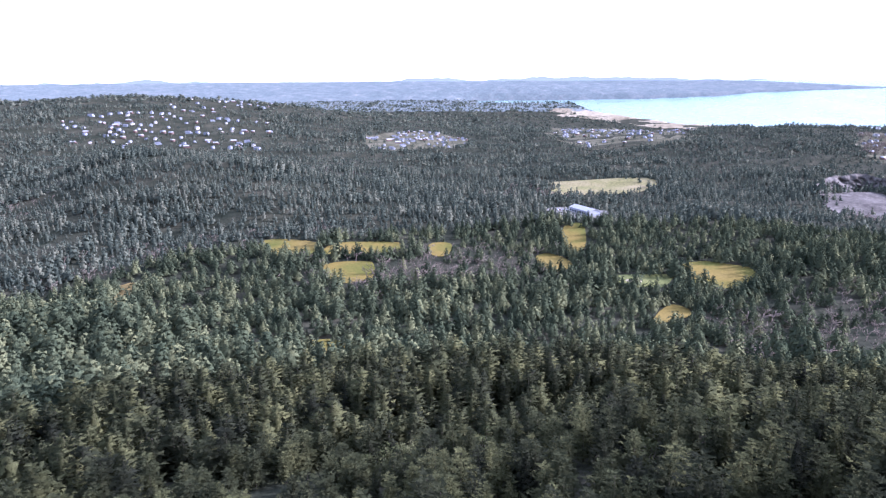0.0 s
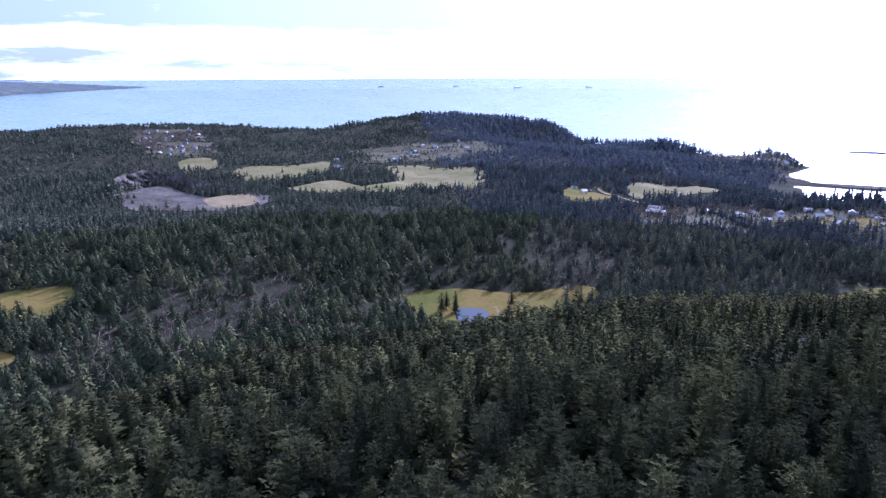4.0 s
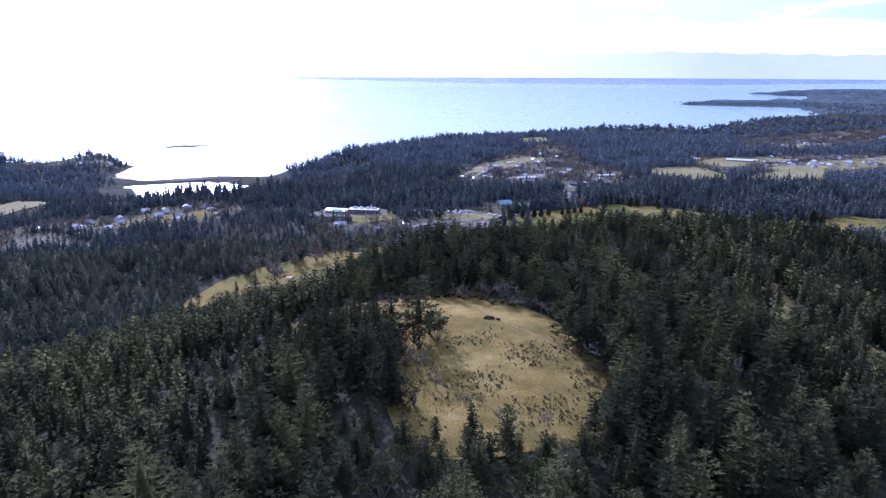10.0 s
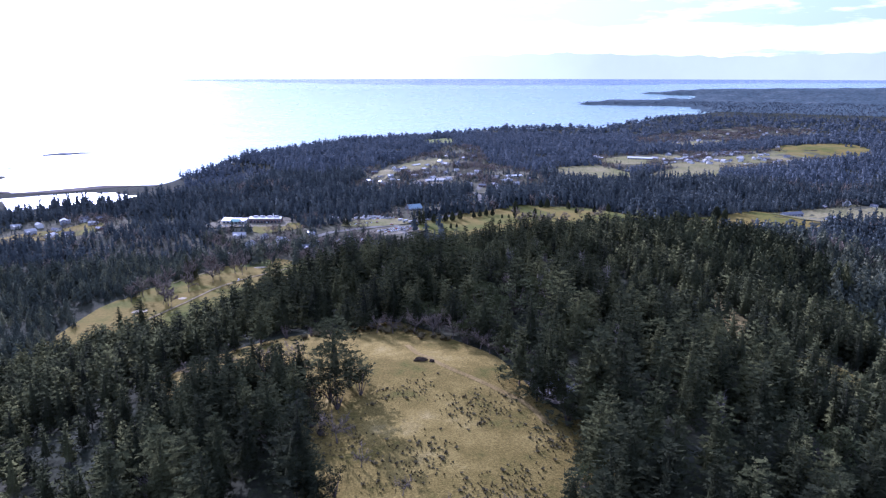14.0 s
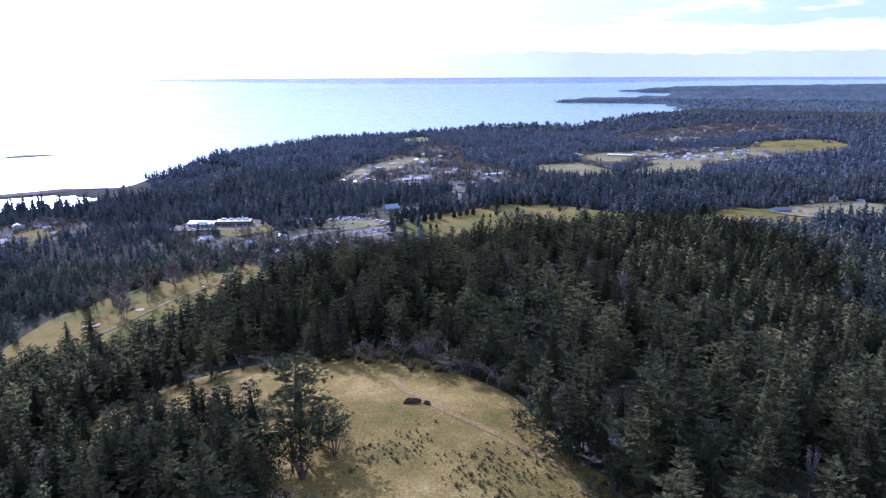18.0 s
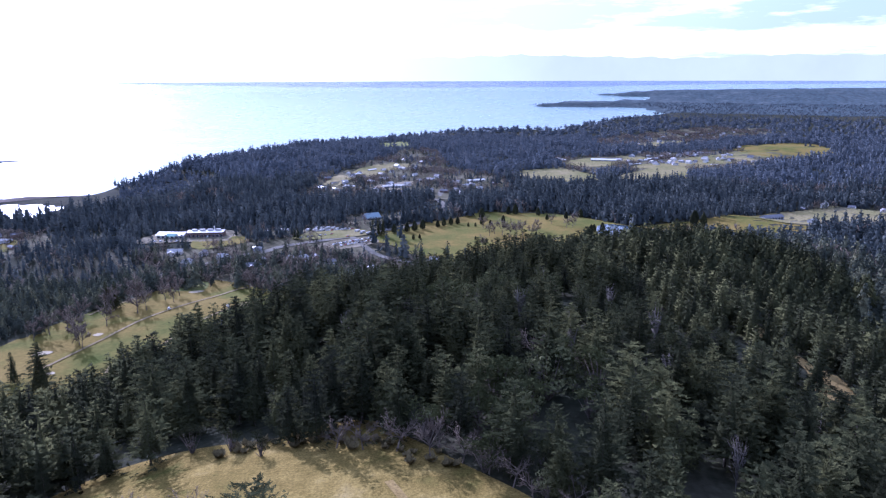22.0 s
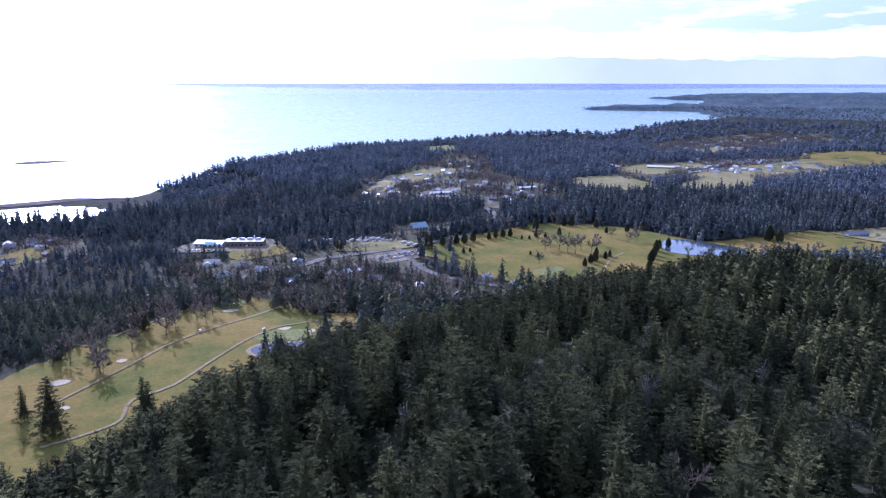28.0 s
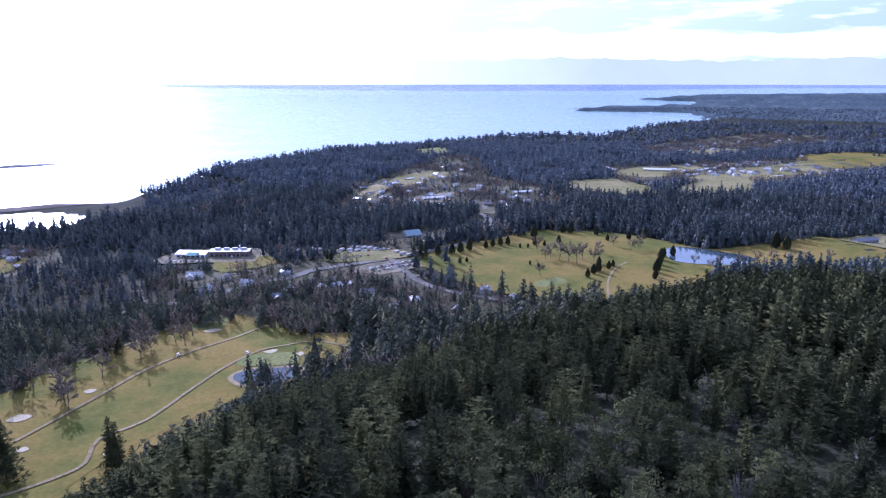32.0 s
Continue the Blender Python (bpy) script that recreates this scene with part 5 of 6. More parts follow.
# low brush on the bald
tuft = bmesh.new()
heart = tuft.verts.new((0, 0, -0.1))
for k in range(9):
    a = k * 2.4
    top = Vector((math.cos(a) * 0.6, math.sin(a) * 0.6, 0.75 + 0.25 * math.sin(k * 5)))
    side = Vector((-math.sin(a), math.cos(a), 0)) * 0.28
    tuft.faces.new([heart, tuft.verts.new(top * 0.55 + side), tuft.verts.new(top)])
    tuft.faces.new([heart, tuft.verts.new(top), tuft.verts.new(top * 0.55 - side)])
BRUSH = two_scale("brown_brush", ((0.3, (0.08, 0.066, 0.03)), (0.7, (0.18, 0.14, 0.065))), 0.5, 4.0)
me = bpy.data.meshes.new("brush")
tuft.to_mesh(me)
tuft.free()
me.materials.append(BRUSH)


def brushy(x, y):
    """Where brush grows on the bald: in slanting drifts on its lower half and round its rim."""
    return inside(x, y, BALD_LINE) & (np.sin(x / 4.2 - y / 7.0) + np.sin(y / 5.0 + x / 11.0) + rng.normal(0, 0.55, len(x)) > 0.35) & (y - 0.45 * x < 112 + rng.normal(0, 5, len(x)))


x, y = rng.uniform(-36, 38, 5200), rng.uniform(44, 126, 5200)
k = brushy(x, y)
x, y = x[k], y[k]
for bx, by in zip(x[:250], y[:250]):
    b = new("brush", me)
    q = rng.uniform(0.3, 0.8)
    b.matrix_basis = stood(bx, by, float(ground_z(bx, by)) + 0.3, rng.uniform(0, 6), q * 1.25, q * rng.uniform(0.6, 1.0))
    tagged(b, "low brown brush on the dry grass", "bush", "brush on the hilltop")

for k in range(40):   # a belt of low brown scrub along the bald's far rim
    bx, by = -50 + 1.35 * k + rng.normal(0, 1.2), 163 - 0.012 * max(k - 12, 0) ** 2 * 2.2 + rng.normal(0, 2.2)
    b = new("brush", me)
    q = rng.uniform(1.1, 2.0)
    b.matrix_basis = stood(bx, by, float(ground_z(bx, by)) + 0.3, rng.uniform(0, 6), q * 1.3, q)
    tagged(b, "low reddish-brown scrub along the rim of the hilltop", "bush", "brush on the hilltop")



def tussocks(name, x, y, lo, hi, mat, label):
    """Very many small tussocks in one mesh: each a fan of upright blades."""
    vs, fs = [], []
    for i, (px, py, pz) in enumerate(zip(x, y, ground_z(x, y) + 0.3)):
        q = rng.uniform(lo, hi)
        for a in rng.uniform(0, 6.28, 4):
            c, d = math.cos(a), math.sin(a)
            n = len(vs)
            vs += [(px - d * q * 0.4, py + c * q * 0.4, pz), (px + d * q * 0.4, py - c * q * 0.4, pz), (px + c * q * 0.6, py + d * q * 0.6, pz + q)]
            fs.append((n, n + 1, n + 2))
    tagged(from_arrays(name, np.array(vs), fs, [mat]), label, "grass", kind="stuff")


tussocks("tussocks", x[250:1100], y[250:1100], 0.25, 0.6, BRUSH, "small brown tussocks scattered over the dry grass")


def boulder(name, size, mat, label, category, place, turn=0.0, seed=1, sub=3):
    """A rough stone: a subdivided ball pushed in and out."""
    bm = bmesh.new()
    bmesh.ops.create_icosphere(bm, subdivisions=sub, radius=1)
    for v in bm.verts:
        v.co *= 1 + 0.35 * noise.noise(v.co * 1.7 + Vector((seed, 0, 0))) + 0.12 * noise.noise(v.co * 5)
        v.co = Vector((v.co.x * size[0], v.co.y * size[1], v.co.z * size[2]))
    me = bpy.data.meshes.new(name)
    bm.to_mesh(me)
    bm.free()
    me.materials.append(mat)
    ob = tagged(new(name, me), label, category)
    ob.matrix_basis = Matrix.Translation(place) @ Matrix.Rotation(turn, 4, "Z")
    return ob


DARK_BRUSH = two_scale("dark_brush", ((0.3, (0.03, 0.022, 0.014)), (0.7, (0.075, 0.052, 0.034))), 0.8, 6.0, bump=0.3)
boulder("low_shrub", (1.9, 0.9, 0.8), DARK_BRUSH, "low dark brown shrub on the dry grass", "shrub", (-4.5, 124, float(ground_z(-4.5, 124)) + 0.6), 0.2, 5)
boulder("stump", (0.8, 0.7, 0.6), DARK_BRUSH, "dark stump on the dry grass", "stump", (-1.2, 123.2, float(ground_z(-1.2, 123.2)) + 0.5), 0.2, 9)
for k, (x, y, q) in enumerate(((32, 114, 4.2), (36, 110, 3.4), (28, 112, 2.6), (34, 118, 3.0), (38, 114, 2.2), (30, 107, 1.8))):
    boulder("rock_outcrop", (q, q * 0.8, q * 0.16), ROCK, "pale lichen-grey rock outcrop in the grass", "rock", (x, y, float(ground_z(x, y)) + 0.3), k, k + 11)
# the quarry's cut face and its yard
rim = np.array(((-1180, -86), (-1262, -92), (-1335, -70), (-1395, -12), (-1330, 24), (-1250, 44), (-1180, 64), (-1120, 100)), float)
at = np.linspace(0, len(rim) - 1, 90)
line = np.column_stack([np.interp(at, range(len(rim)), rim[:, k]) for k in (0, 1)])
middle = np.array((-1160.0, 10.0))
rows = []
for row in range(9):
    t = row / 8
    q = middle + (line - middle) * (0.80 + 0.22 * t + 0.035 * rng.normal(0, 1, (90, 1)) * (0 < row < 8))
    tall = 26 * np.sin(np.linspace(0.12, math.pi - 0.25, 90)) ** 0.6
    rows.append(np.column_stack([q, ground_z(q[:, 0], q[:, 1]) - 1 + tall * (t if row % 2 == 0 else t - 0.05) * rng.uniform(0.92, 1.05, 90)]))
v = drawn_in(np.concatenate(rows))
f = [(r * 90 + i, r * 90 + i + 1, (r + 1) * 90 + i + 1, (r + 1) * 90 + i) for r in range(8) for i in range(89)]
tagged(from_arrays("quarry_face", v, f, [SCREE]), "pale stepped rock face of a quarry", "quarry face", kind="structure")
patch("quarry_yard", ((-1120, 60), (-1100, 110), (-1040, 112), (-1000, 80), (-1000, 40), (-1060, 30)), GRAVEL, 1.6, "pale gravel yard of a quarry", "yard")
# islets off the point
for x, y, a, c, h, turn in ((-1320, 2200, 70, 22, 7, 0.7), (-1262, 2232, 34, 14, 4, 0.6), (-1275, 1860, 22, 7, 2.5, 0.5), (-1190, 1760, 30, 8, 2, 0.3), (-1300, 2130, 18, 8, 2, 0.2)):
    boulder("islet", (a, c, h), ROCK, "low dark rocky islet in the glittering sea", "islet", (x, y, 0.0), turn, int(a))


# ---- buildings ----
def plain(name, colour, rough=0.7):
    m, n, l, b = material(name, rough, 0.0, 0.3)
    w = noise_at(n, l, 0.7, 4)
    r = ramp(n, ((0.3, tuple(c * 0.8 for c in colour)), (0.7, colour)))
    l.new(w.outputs[0], r.inputs[0])
    l.new(r.outputs[0], b.inputs["Base Color"])
    return m


WHITE, CREAM, BROWN, GREYW = plain("white_siding", (0.62, 0.60, 0.55)), plain("cream_siding", (0.55, 0.50, 0.42)), plain("brown_siding", (0.16, 0.10, 0.075)), plain("grey_siding", (0.33, 0.34, 0.36))
SHINGLE, PALE_ROOF, METAL_ROOF, GREEN_ROOF = (plain("dark_shingle", (0.13, 0.13, 0.14)), plain("pale_roofing", (0.33, 0.32, 0.30), 0.5),
                                              plain("blue_metal_roof", (0.20, 0.27, 0.29), 0.45), plain("green_roof", (0.10, 0.28, 0.23), 0.5))
RUST_ROOF = plain("rust_roof", (0.30, 0.19, 0.15))
PANE, n, l, b = material("window_glass", 0.06, 0.0, 0.6)
b.inputs["Base Color"].default_value = (0.03, 0.035, 0.045, 1)
FRAME = plain("painted_frame", (0.7, 0.7, 0.7))
RUBBER = plain("tyre_rubber", (0.02, 0.02, 0.02))


def box(w, d, h, x=0.0, y=0.0, z=0.0, bevel=0.0):
    bm = bmesh.new()
    bmesh.ops.create_cube(bm, size=1)
    for v in bm.verts:
        v.co = Vector((v.co.x * w + x, v.co.y * d + y, (v.co.z + 0.5) * h + z))
    if bevel:
        bmesh.ops.bevel(bm, geom=list(bm.edges), offset=bevel, segments=2, affect="EDGES", profile=0.6)
    return bm


def gable(w, d, h, pitch, over=0.5, thick=0.25):
    """A pitched roof with overhang and thickness, its ridge along x."""
    bm = bmesh.new()
    a, c, r = w / 2 + over, d / 2 + over, h + pitch
    low = h - pitch * over / (d / 2)
    prof = ((-c, low), (0, r), (c, low), (c, low + thick), (0, r + thick), (-c, low + thick))
    rows = [[bm.verts.new((sx * a, p, q)) for p, q in prof] for sx in (-1, 1)]
    for i in range(6):
        j = (i + 1) % 6
        bm.faces.new((rows[0][i], rows[0][j], rows[1][j], rows[1][i]))
    for r2 in rows:
        bm.faces.new((r2[0], r2[1], r2[4], r2[5]))
        bm.faces.new((r2[1], r2[2], r2[3], r2[4]))
    bmesh.ops.recalc_face_normals(bm, faces=bm.faces)
    return bm


def walls(w, d, h, pitch):
    """A house body with gable ends."""
    bm = bmesh.new()
    prof = ((-d / 2, -1.5), (d / 2, -1.5), (d / 2, h), (0, h + pitch), (-d / 2, h))
    rows = [[bm.verts.new((sx * w / 2, p, q)) for p, q in prof] for sx in (-1, 1)]
    for i in range(5):
        j = (i + 1) % 5
        bm.faces.new((rows[0][i], rows[0][j], rows[1][j], rows[1][i]))
    for r2 in rows:
        bm.faces.new(r2)
    bmesh.ops.recalc_face_normals(bm, faces=bm.faces)
    return bm


def window_of(parent, x, y, z, w, h, along):
    """A window: frame, and a pane set in it."""
    d = 0.12
    s = (w, d, h) if along == "x" else (d, w, h)
    f = part("window", box(s[0] + (0.24 if along == "x" else 0), s[1] + (0.24 if along == "y" else 0), h + 0.24, x, y, z - 0.12), FRAME, parent)
    k = 0.1 if (y if along == "x" else x) > 0 else -0.1
    part("pane", box(s[0], s[1], h, x + (k if along == "y" else 0), y + (k if along == "x" else 0), z), PANE, f)


def house(wall, roof, label, w=14.0, d=9.0, h=4.6, pitch=2.8, group="", wing=True):
    e = tagged(new("house"), label, "house", group)
    part("wall", walls(w, d, h, pitch), wall, e)
    r = part("roof", gable(w, d, h, pitch), roof, e)
    part("chimney", box(0.9, 0.9, 1.8, w * 0.25, 0.8, h + pitch * 0.6), RUST_ROOF, r)
    if wing:
        bm = walls(d * 0.7, w * 0.45, h * 0.85, pitch * 0.7)
        bmesh.ops.transform(bm, matrix=Matrix.Translation((-w * 0.22, -d * 0.55, 0)) @ Matrix.Rotation(radians(90), 4, "Z"), verts=bm.verts)
        part("wing_wall", bm, wall, e)
        bm = gable(d * 0.7, w * 0.45, h * 0.85, pitch * 0.7)
        bmesh.ops.transform(bm, matrix=Matrix.Translation((-w * 0.22, -d * 0.55, 0.05)) @ Matrix.Rotation(radians(90), 4, "Z"), verts=bm.verts)
        part("wing_roof", bm, roof, e)
    for x in (0.12, 0.36):
        window_of(e, w * x, -d / 2, 1.1, 1.8, 1.4, "x")
        window_of(e, w * (x - 0.25), d / 2, 1.1, 1.8, 1.4, "x")
    part("door", box(1.1, 0.14, 2.1, w * 0.24, -d / 2 - 0.03, 0), BROWN, e)
    return e


def far_house(wall, roof, label, w, d, h, pitch):
    """A house far off on the hills: body, roof, chimney, and a lower wing."""
    e = tagged(new("house"), label, "house", "houses of the suburbs")
    part("wall", walls(w, d, h, pitch), wall, e)
    part("roof", gable(w, d, h, pitch), roof, e)
    bm = box(w * 0.4, d * 0.7, h * 0.7, w * 0.55, 0, -1)
    part("garage", bm, wall, e)
    return e


def put(ob, x, y, turn, size=1.0, lift=0.0, first=False):
    """A copy of a thing (or itself) on the ground; far off it shrinks as it is drawn in."""
    p = np.array((x, y, float(ground_z(x, y)) + lift))
    q = drawn_in(p)
    k = size * np.linalg.norm(q - EYE) / np.linalg.norm(p - EYE)
    m = Matrix.Translation(q) @ Matrix.Rotation(turn, 4, "Z") @ Matrix.Scale(k, 4)
    if first:
        ob.matrix_basis = m
        return ob
    return again(ob, m)


kinds = [house(WHITE, SHINGLE, "white house with a dark shingle roof among trees", group="houses of the district"),
         house(CREAM, PALE_ROOF, "cream house with a pale roof among trees", 16, 9, 4.4, 2.4, "houses of the district"),
         house(GREYW, PALE_ROOF, "grey house with a pale grey roof among trees", 13, 10, 5.4, 2.6, "houses of the district"),
         house(BROWN, SHINGLE, "brown house with a dark roof among trees", 15, 8, 3.8, 2.4, "houses of the district"),
         house(WHITE, PALE_ROOF, "white house with a pale roof among trees", 12, 9, 5.2, 3.0, "houses of the district", False)]
near_village = [(-105, 766), (-59, 752), (-74, 712), (-128, 809), (-149, 819), (-146, 769), (29, 724), (41, 712), (-20, 735), (-230, 800), (-262, 830), (-300, 845), (-205, 850), (-180, 735), (-174, 1372), (-156, 1535), (-96, 1579), (-68, 1391), (-52, 1376), (-21, 1678), (8, 1997), (65, 1441), (106, 1363), (137, 1400), (-182, 1271), (60, 1340), (80, 1390), (-110, 1450)]
coast_village = [(-20, 1560), (563, 1711), (600, 1730), (640, 1750), (680, 1765), (720, 1800), (776, 1824), (768, 1703), (770, 1963), (836, 1700), (880, 1790), (918, 1697), (346, 1816), (820, 1880), (700, 1880), (740, 1930), (860, 1850), (633, 2427), (978, 2408), (1376, 3100), (1039, 2791), (700, 2300), (800, 2500), (900, 2650), (1150, 2850), (1250, 3000), (850, 2400), (500, 2300)]
plain_village = [(-1637, 837), (-1600, 820), (-1751, 756), (-1676, 678), (-1690, 700), (-1504, 559), (-1520, 575), (-1720, 780), (-1800, 900), (-1560, 640), (-2000, 1000), (-1900, 900), (-662, 787), (-649, 835), (-638, 890), (-588, 925), (-539, 938), (-610, 900), (-560, 930), (-641, 729), (-600, 740), (-959, 703), (-940, 680), (-980, 690), (-1450, 1602), (-1430, 1580), (-1301, 1576), (-1270, 1652)]
point_village = [(-1200, 1600), (-1260, 1480), (-1230, 1530), (-1350, 1560), (-2050, 1540), (-2010, 1500), (-2572, 62), (-2340, 141), (-2440, 253), (-2231, 276), (-2154, 66), (-2280, 200), (-2400, 90), (-2500, 180), (-1540, 420), (-1480, 400), (-1430, 395), (560, 1000), (600, 1105), (640, 1112), (690, 1120), (727, 1095)]
farm_row = [(449, 1899), (523, 1960), (564, 2002), (595, 1957), (565, 1743), (591, 1743), (633, 1786), (670, 1745), (712, 1783), (828, 1922), (792, 1812), (758, 1685), (787, 2240), (896, 2437), (893, 2296), (971, 2314), (660, 2266), (780, 2419), (945, 2111), (-197, 1365), (-161, 1321), (-33, 1381), (40, 1389), (64, 1439), (93, 1400), (-204, 1499), (-52, 1838), (17, 1811), (58, 1800), (-141, 791), (-100, 699), (-270, 794), (-224, 778), (-179, 754), (9, 795), (35, 762)]
spots = near_village + farm_row + coast_village + plain_village + point_village
settlements = ((((-210, 1300), (-60, 1250), (170, 1310), (150, 1470), (50, 1700), (-60, 1900), (-200, 1540)), 26), (((470, 1700), (620, 1690), (900, 1730), (800, 1900), (520, 1930)), 26),
               (((600, 2200), (1000, 2400), (1400, 3050), (1000, 2900)), 16), (((-680, 700), (-500, 860), (-520, 940), (-640, 900)), 8))
for outline, many in settlements:
    p = np.array(outline)
    got = 0
    while got < many:
        x, y = rng.uniform(p[:, 0].min(), p[:, 0].max()), rng.uniform(p[:, 1].min(), p[:, 1].max())
        if inside(np.array([x]), np.array([y]), outline)[0] and all((x - a) ** 2 + (y - c) ** 2 > 500 for a, c in spots):
            spots.append((x, y))
            got += 1
for k, (x, y) in enumerate(spots):
    put(kinds[k % 5], x, y, (k * 1.7) % 3.1, 0.9 + 0.15 * math.sin(k * 3.0), first=k < 5)
# suburbs on the far hills
suburban = [far_house(CREAM, SHINGLE, "cream suburban house with a dark roof", 17, 10, 6.0, 3.2), far_house(GREYW, SHINGLE, "pale grey suburban house with a dark roof", 18, 11, 6.5, 3.0),
            far_house(GREYW, SHINGLE, "grey suburban house with a dark roof", 16, 11, 7.0, 3.0), far_house(BROWN, PALE_ROOF, "brown suburban house with a pale grey roof", 19, 11, 6.0, 3.4)]
hill_suburb = ((-1268, -2070), (-1557, -2027), (-1769, -1696), (-1330, -1334), (-1162, -1511), (-1034, -1680))
upper_suburb = ((-1595, -1968), (-1875, -2323), (-2322, -2151), (-1851, -1787))
estate = ((-1731, -1318), (-1886, -1331), (-2053, -1252), (-1919, -1044), (-1720, -972), (-1549, -1094), (-1586, -1207))
bay_town = ((-3000, -1080), (-3100, -800), (-2500, -430), (-1960, -430), (-1890, -560), (-1820, -640), (-2250, -880))
shore_town = ((-2200, 30), (-2230, 210), (-1790, 180), (-1700, 70), (-1850, 20))
far_houses = 0
for outline, many, gap in ((hill_suburb, 44, 700), (upper_suburb, 12, 700), (estate, 24, 420)):
    p = np.array(outline)
    got, tried = 0, 0
    while got < many and tried < 4000:
        tried += 1
        x, y = rng.uniform(p[:, 0].min(), p[:, 0].max()), rng.uniform(p[:, 1].min(), p[:, 1].max())
        if inside(np.array([x]), np.array([y]), outline)[0] and all((x - a) ** 2 + (y - c) ** 2 > gap for a, c in spots) and ground_z(x, y) > 5:
            spots.append((x, y))
            put(suburban[far_houses % 4], x, y, 0.6 + 1.57 * (got % 2) + rng.normal(0, 0.2), rng.uniform(0.6, 0.85), first=far_houses < 4)
            got, far_houses = got + 1, far_houses + 1
# farther rows of houses, too many to tell apart
row_walls, row_roofs = walls(15, 10, 6, 3), gable(15, 10, 6, 3)
for outline, many, gap in ((bay_town, 120, 480), (shore_town, 30, 480), (hill_suburb, 60, 420), (estate, 54, 330), (upper_suburb, 14, 500)):
    p = np.array(outline)
    vs, fs, ms, got, tried, at = [], [], [], 0, 0, 0
    while got < many and tried < 5000:
        tried += 1
        x, y = rng.uniform(p[:, 0].min(), p[:, 0].max()), rng.uniform(p[:, 1].min(), p[:, 1].max())
        if not inside(np.array([x]), np.array([y]), outline)[0] or any((x - a) ** 2 + (y - c) ** 2 < gap for a, c in spots):
            continue
        spots.append((x, y))
        got += 1
        turn = Matrix.Translation((x, y, float(ground_z(x, y)))) @ Matrix.Rotation(0.5 + 1.57 * (got % 2), 4, "Z") @ Matrix.Scale(rng.uniform(0.55, 0.85), 4)
        for bm, mat in ((row_walls, got % 3), (row_roofs, 3 + (got * 7) % 3)):
            bm.verts.index_update()
            vs += [tuple(turn @ v.co) for v in bm.verts]
            for face in bm.faces:
                k = [v.index + at for v in face.verts]
                for q in range(1, len(k) - 1):
                    fs.append((k[0], k[q], k[q + 1]))
                    ms.append(mat)
            at += len(bm.verts)
    tagged(from_arrays("suburb_rows", drawn_in(np.array(vs)), fs, [GREYW, BROWN, GREYW, SHINGLE, PALE_ROOF, SHINGLE], ms), "rows of pale houses in a distant suburb", "houses", kind="stuff")


def long_hall(name, label, w, d, h, wall, roof, rise, bays, clerestory=False):
    """A long low building: body, low roof, a row of windows along each side."""
    e = tagged(new(name), label, "building")
    part("wall", walls(w, d, h, rise), wall, e)
    r = part("roof", gable(w, d, h, rise, 0.9, 0.35), roof, e)
    if clerestory:
        for k in range(4):
            part("skylight", box(w / 7, d * 0.22, 1.4, (k - 1.5) * w / 4.5, 0, h + rise), PALE_ROOF, r)
        part("chimney", box(1.2, 1.2, 4, w * 0.22, d * 0.15, h + rise), WHITE, r)
    for k in range(bays):
        x = (k - (bays - 1) / 2) * w / bays
        window_of(e, x, -d / 2, 1.0, w / bays * 0.6, h * 0.45, "x")
        window_of(e, x, d / 2, 1.0, w / bays * 0.6, h * 0.45, "x")
    part("door", box(2.2, 0.2, 2.4, w * 0.06, -d / 2 - 0.05, 0), FRAME, e)
    return e


put(long_hall("school", "long brown building with a pale low roof and skylights", 46, 16, 7.0, BROWN, PALE_ROOF, 1.6, 9, True), -291, 942, 0.05, first=True, lift=0.5)
hall = long_hall("village_hall", "low white building with a pale green stepped roof", 36, 20, 4.5, WHITE, PALE_ROOF, 2.4, 6)
part("porch_roof", gable(12, 10, 4.2, 2.6), GREEN_ROOF, hall).location = (3, -9, 0)
put(hall, -335, 940, -0.1, first=True, lift=0.5)
put(long_hall("metal_hall", "large hall with a broad pale blue metal roof", 30, 26, 4.5, GREYW, METAL_ROOF, 7.5, 5), -81, 1060, 0.5, 0.75, first=True, lift=0.3)
put(long_hall("barn", "very long white-roofed barn in a field", 62, 13, 4.0, CREAM, WHITE, 2.4, 10), 457, 1794, -0.3, first=True)
put(long_hall("club_house", "wide grey clubhouse with a pale roof among firs", 42, 18, 5.5, GREYW, PALE_ROOF, 2.6, 8), -795, -372, 0.9, first=True, lift=0.5)
put(long_hall("farm_shed", "farm shed with a white metal roof", 26, 14, 4.5, CREAM, WHITE, 2.5, 4), -690, 612, 0.4, first=True)
put(long_hall("farm_shed", "second farm shed with a pale roof", 20, 12, 4.5, CREAM, PALE_ROOF, 2.5, 3), -712, 632, 0.4, first=True)
shed = long_hall("farm_shed", "low white-roofed shed in a row beside fields", 34, 9, 3.0, CREAM, WHITE, 1.6, 5)
for k, (x, y, turn) in enumerate(((556, 1794, 0.5), (586, 1815, 0.5), (610, 1842, 0.5), (520, 1722, 0.5), (640, 1870, 0.5), (-150, 1407, 0.2), (-57, 1300, 0.1), (105, 1440, 0.4), (-120, 1640, 0.9), (700, 1700, 0.2), (344, 1806, -0.2), (-150, 1600, 0.9))):
    put(shed, x, y, turn, 0.8 + 0.25 * math.sin(k * 2.0), first=k == 0)
put(long_hall("golf_lodge", "long grey lodge by the golf course", 34, 12, 4.0, GREYW, SHINGLE, 2.6, 6), 515, 1032, 0.3, first=True, lift=0.5)
put(long_hall("store", "low pale store among village houses", 40, 18, 4.0, WHITE, PALE_ROOF, 1.5, 6), -60, 1350, 0.3, first=True)
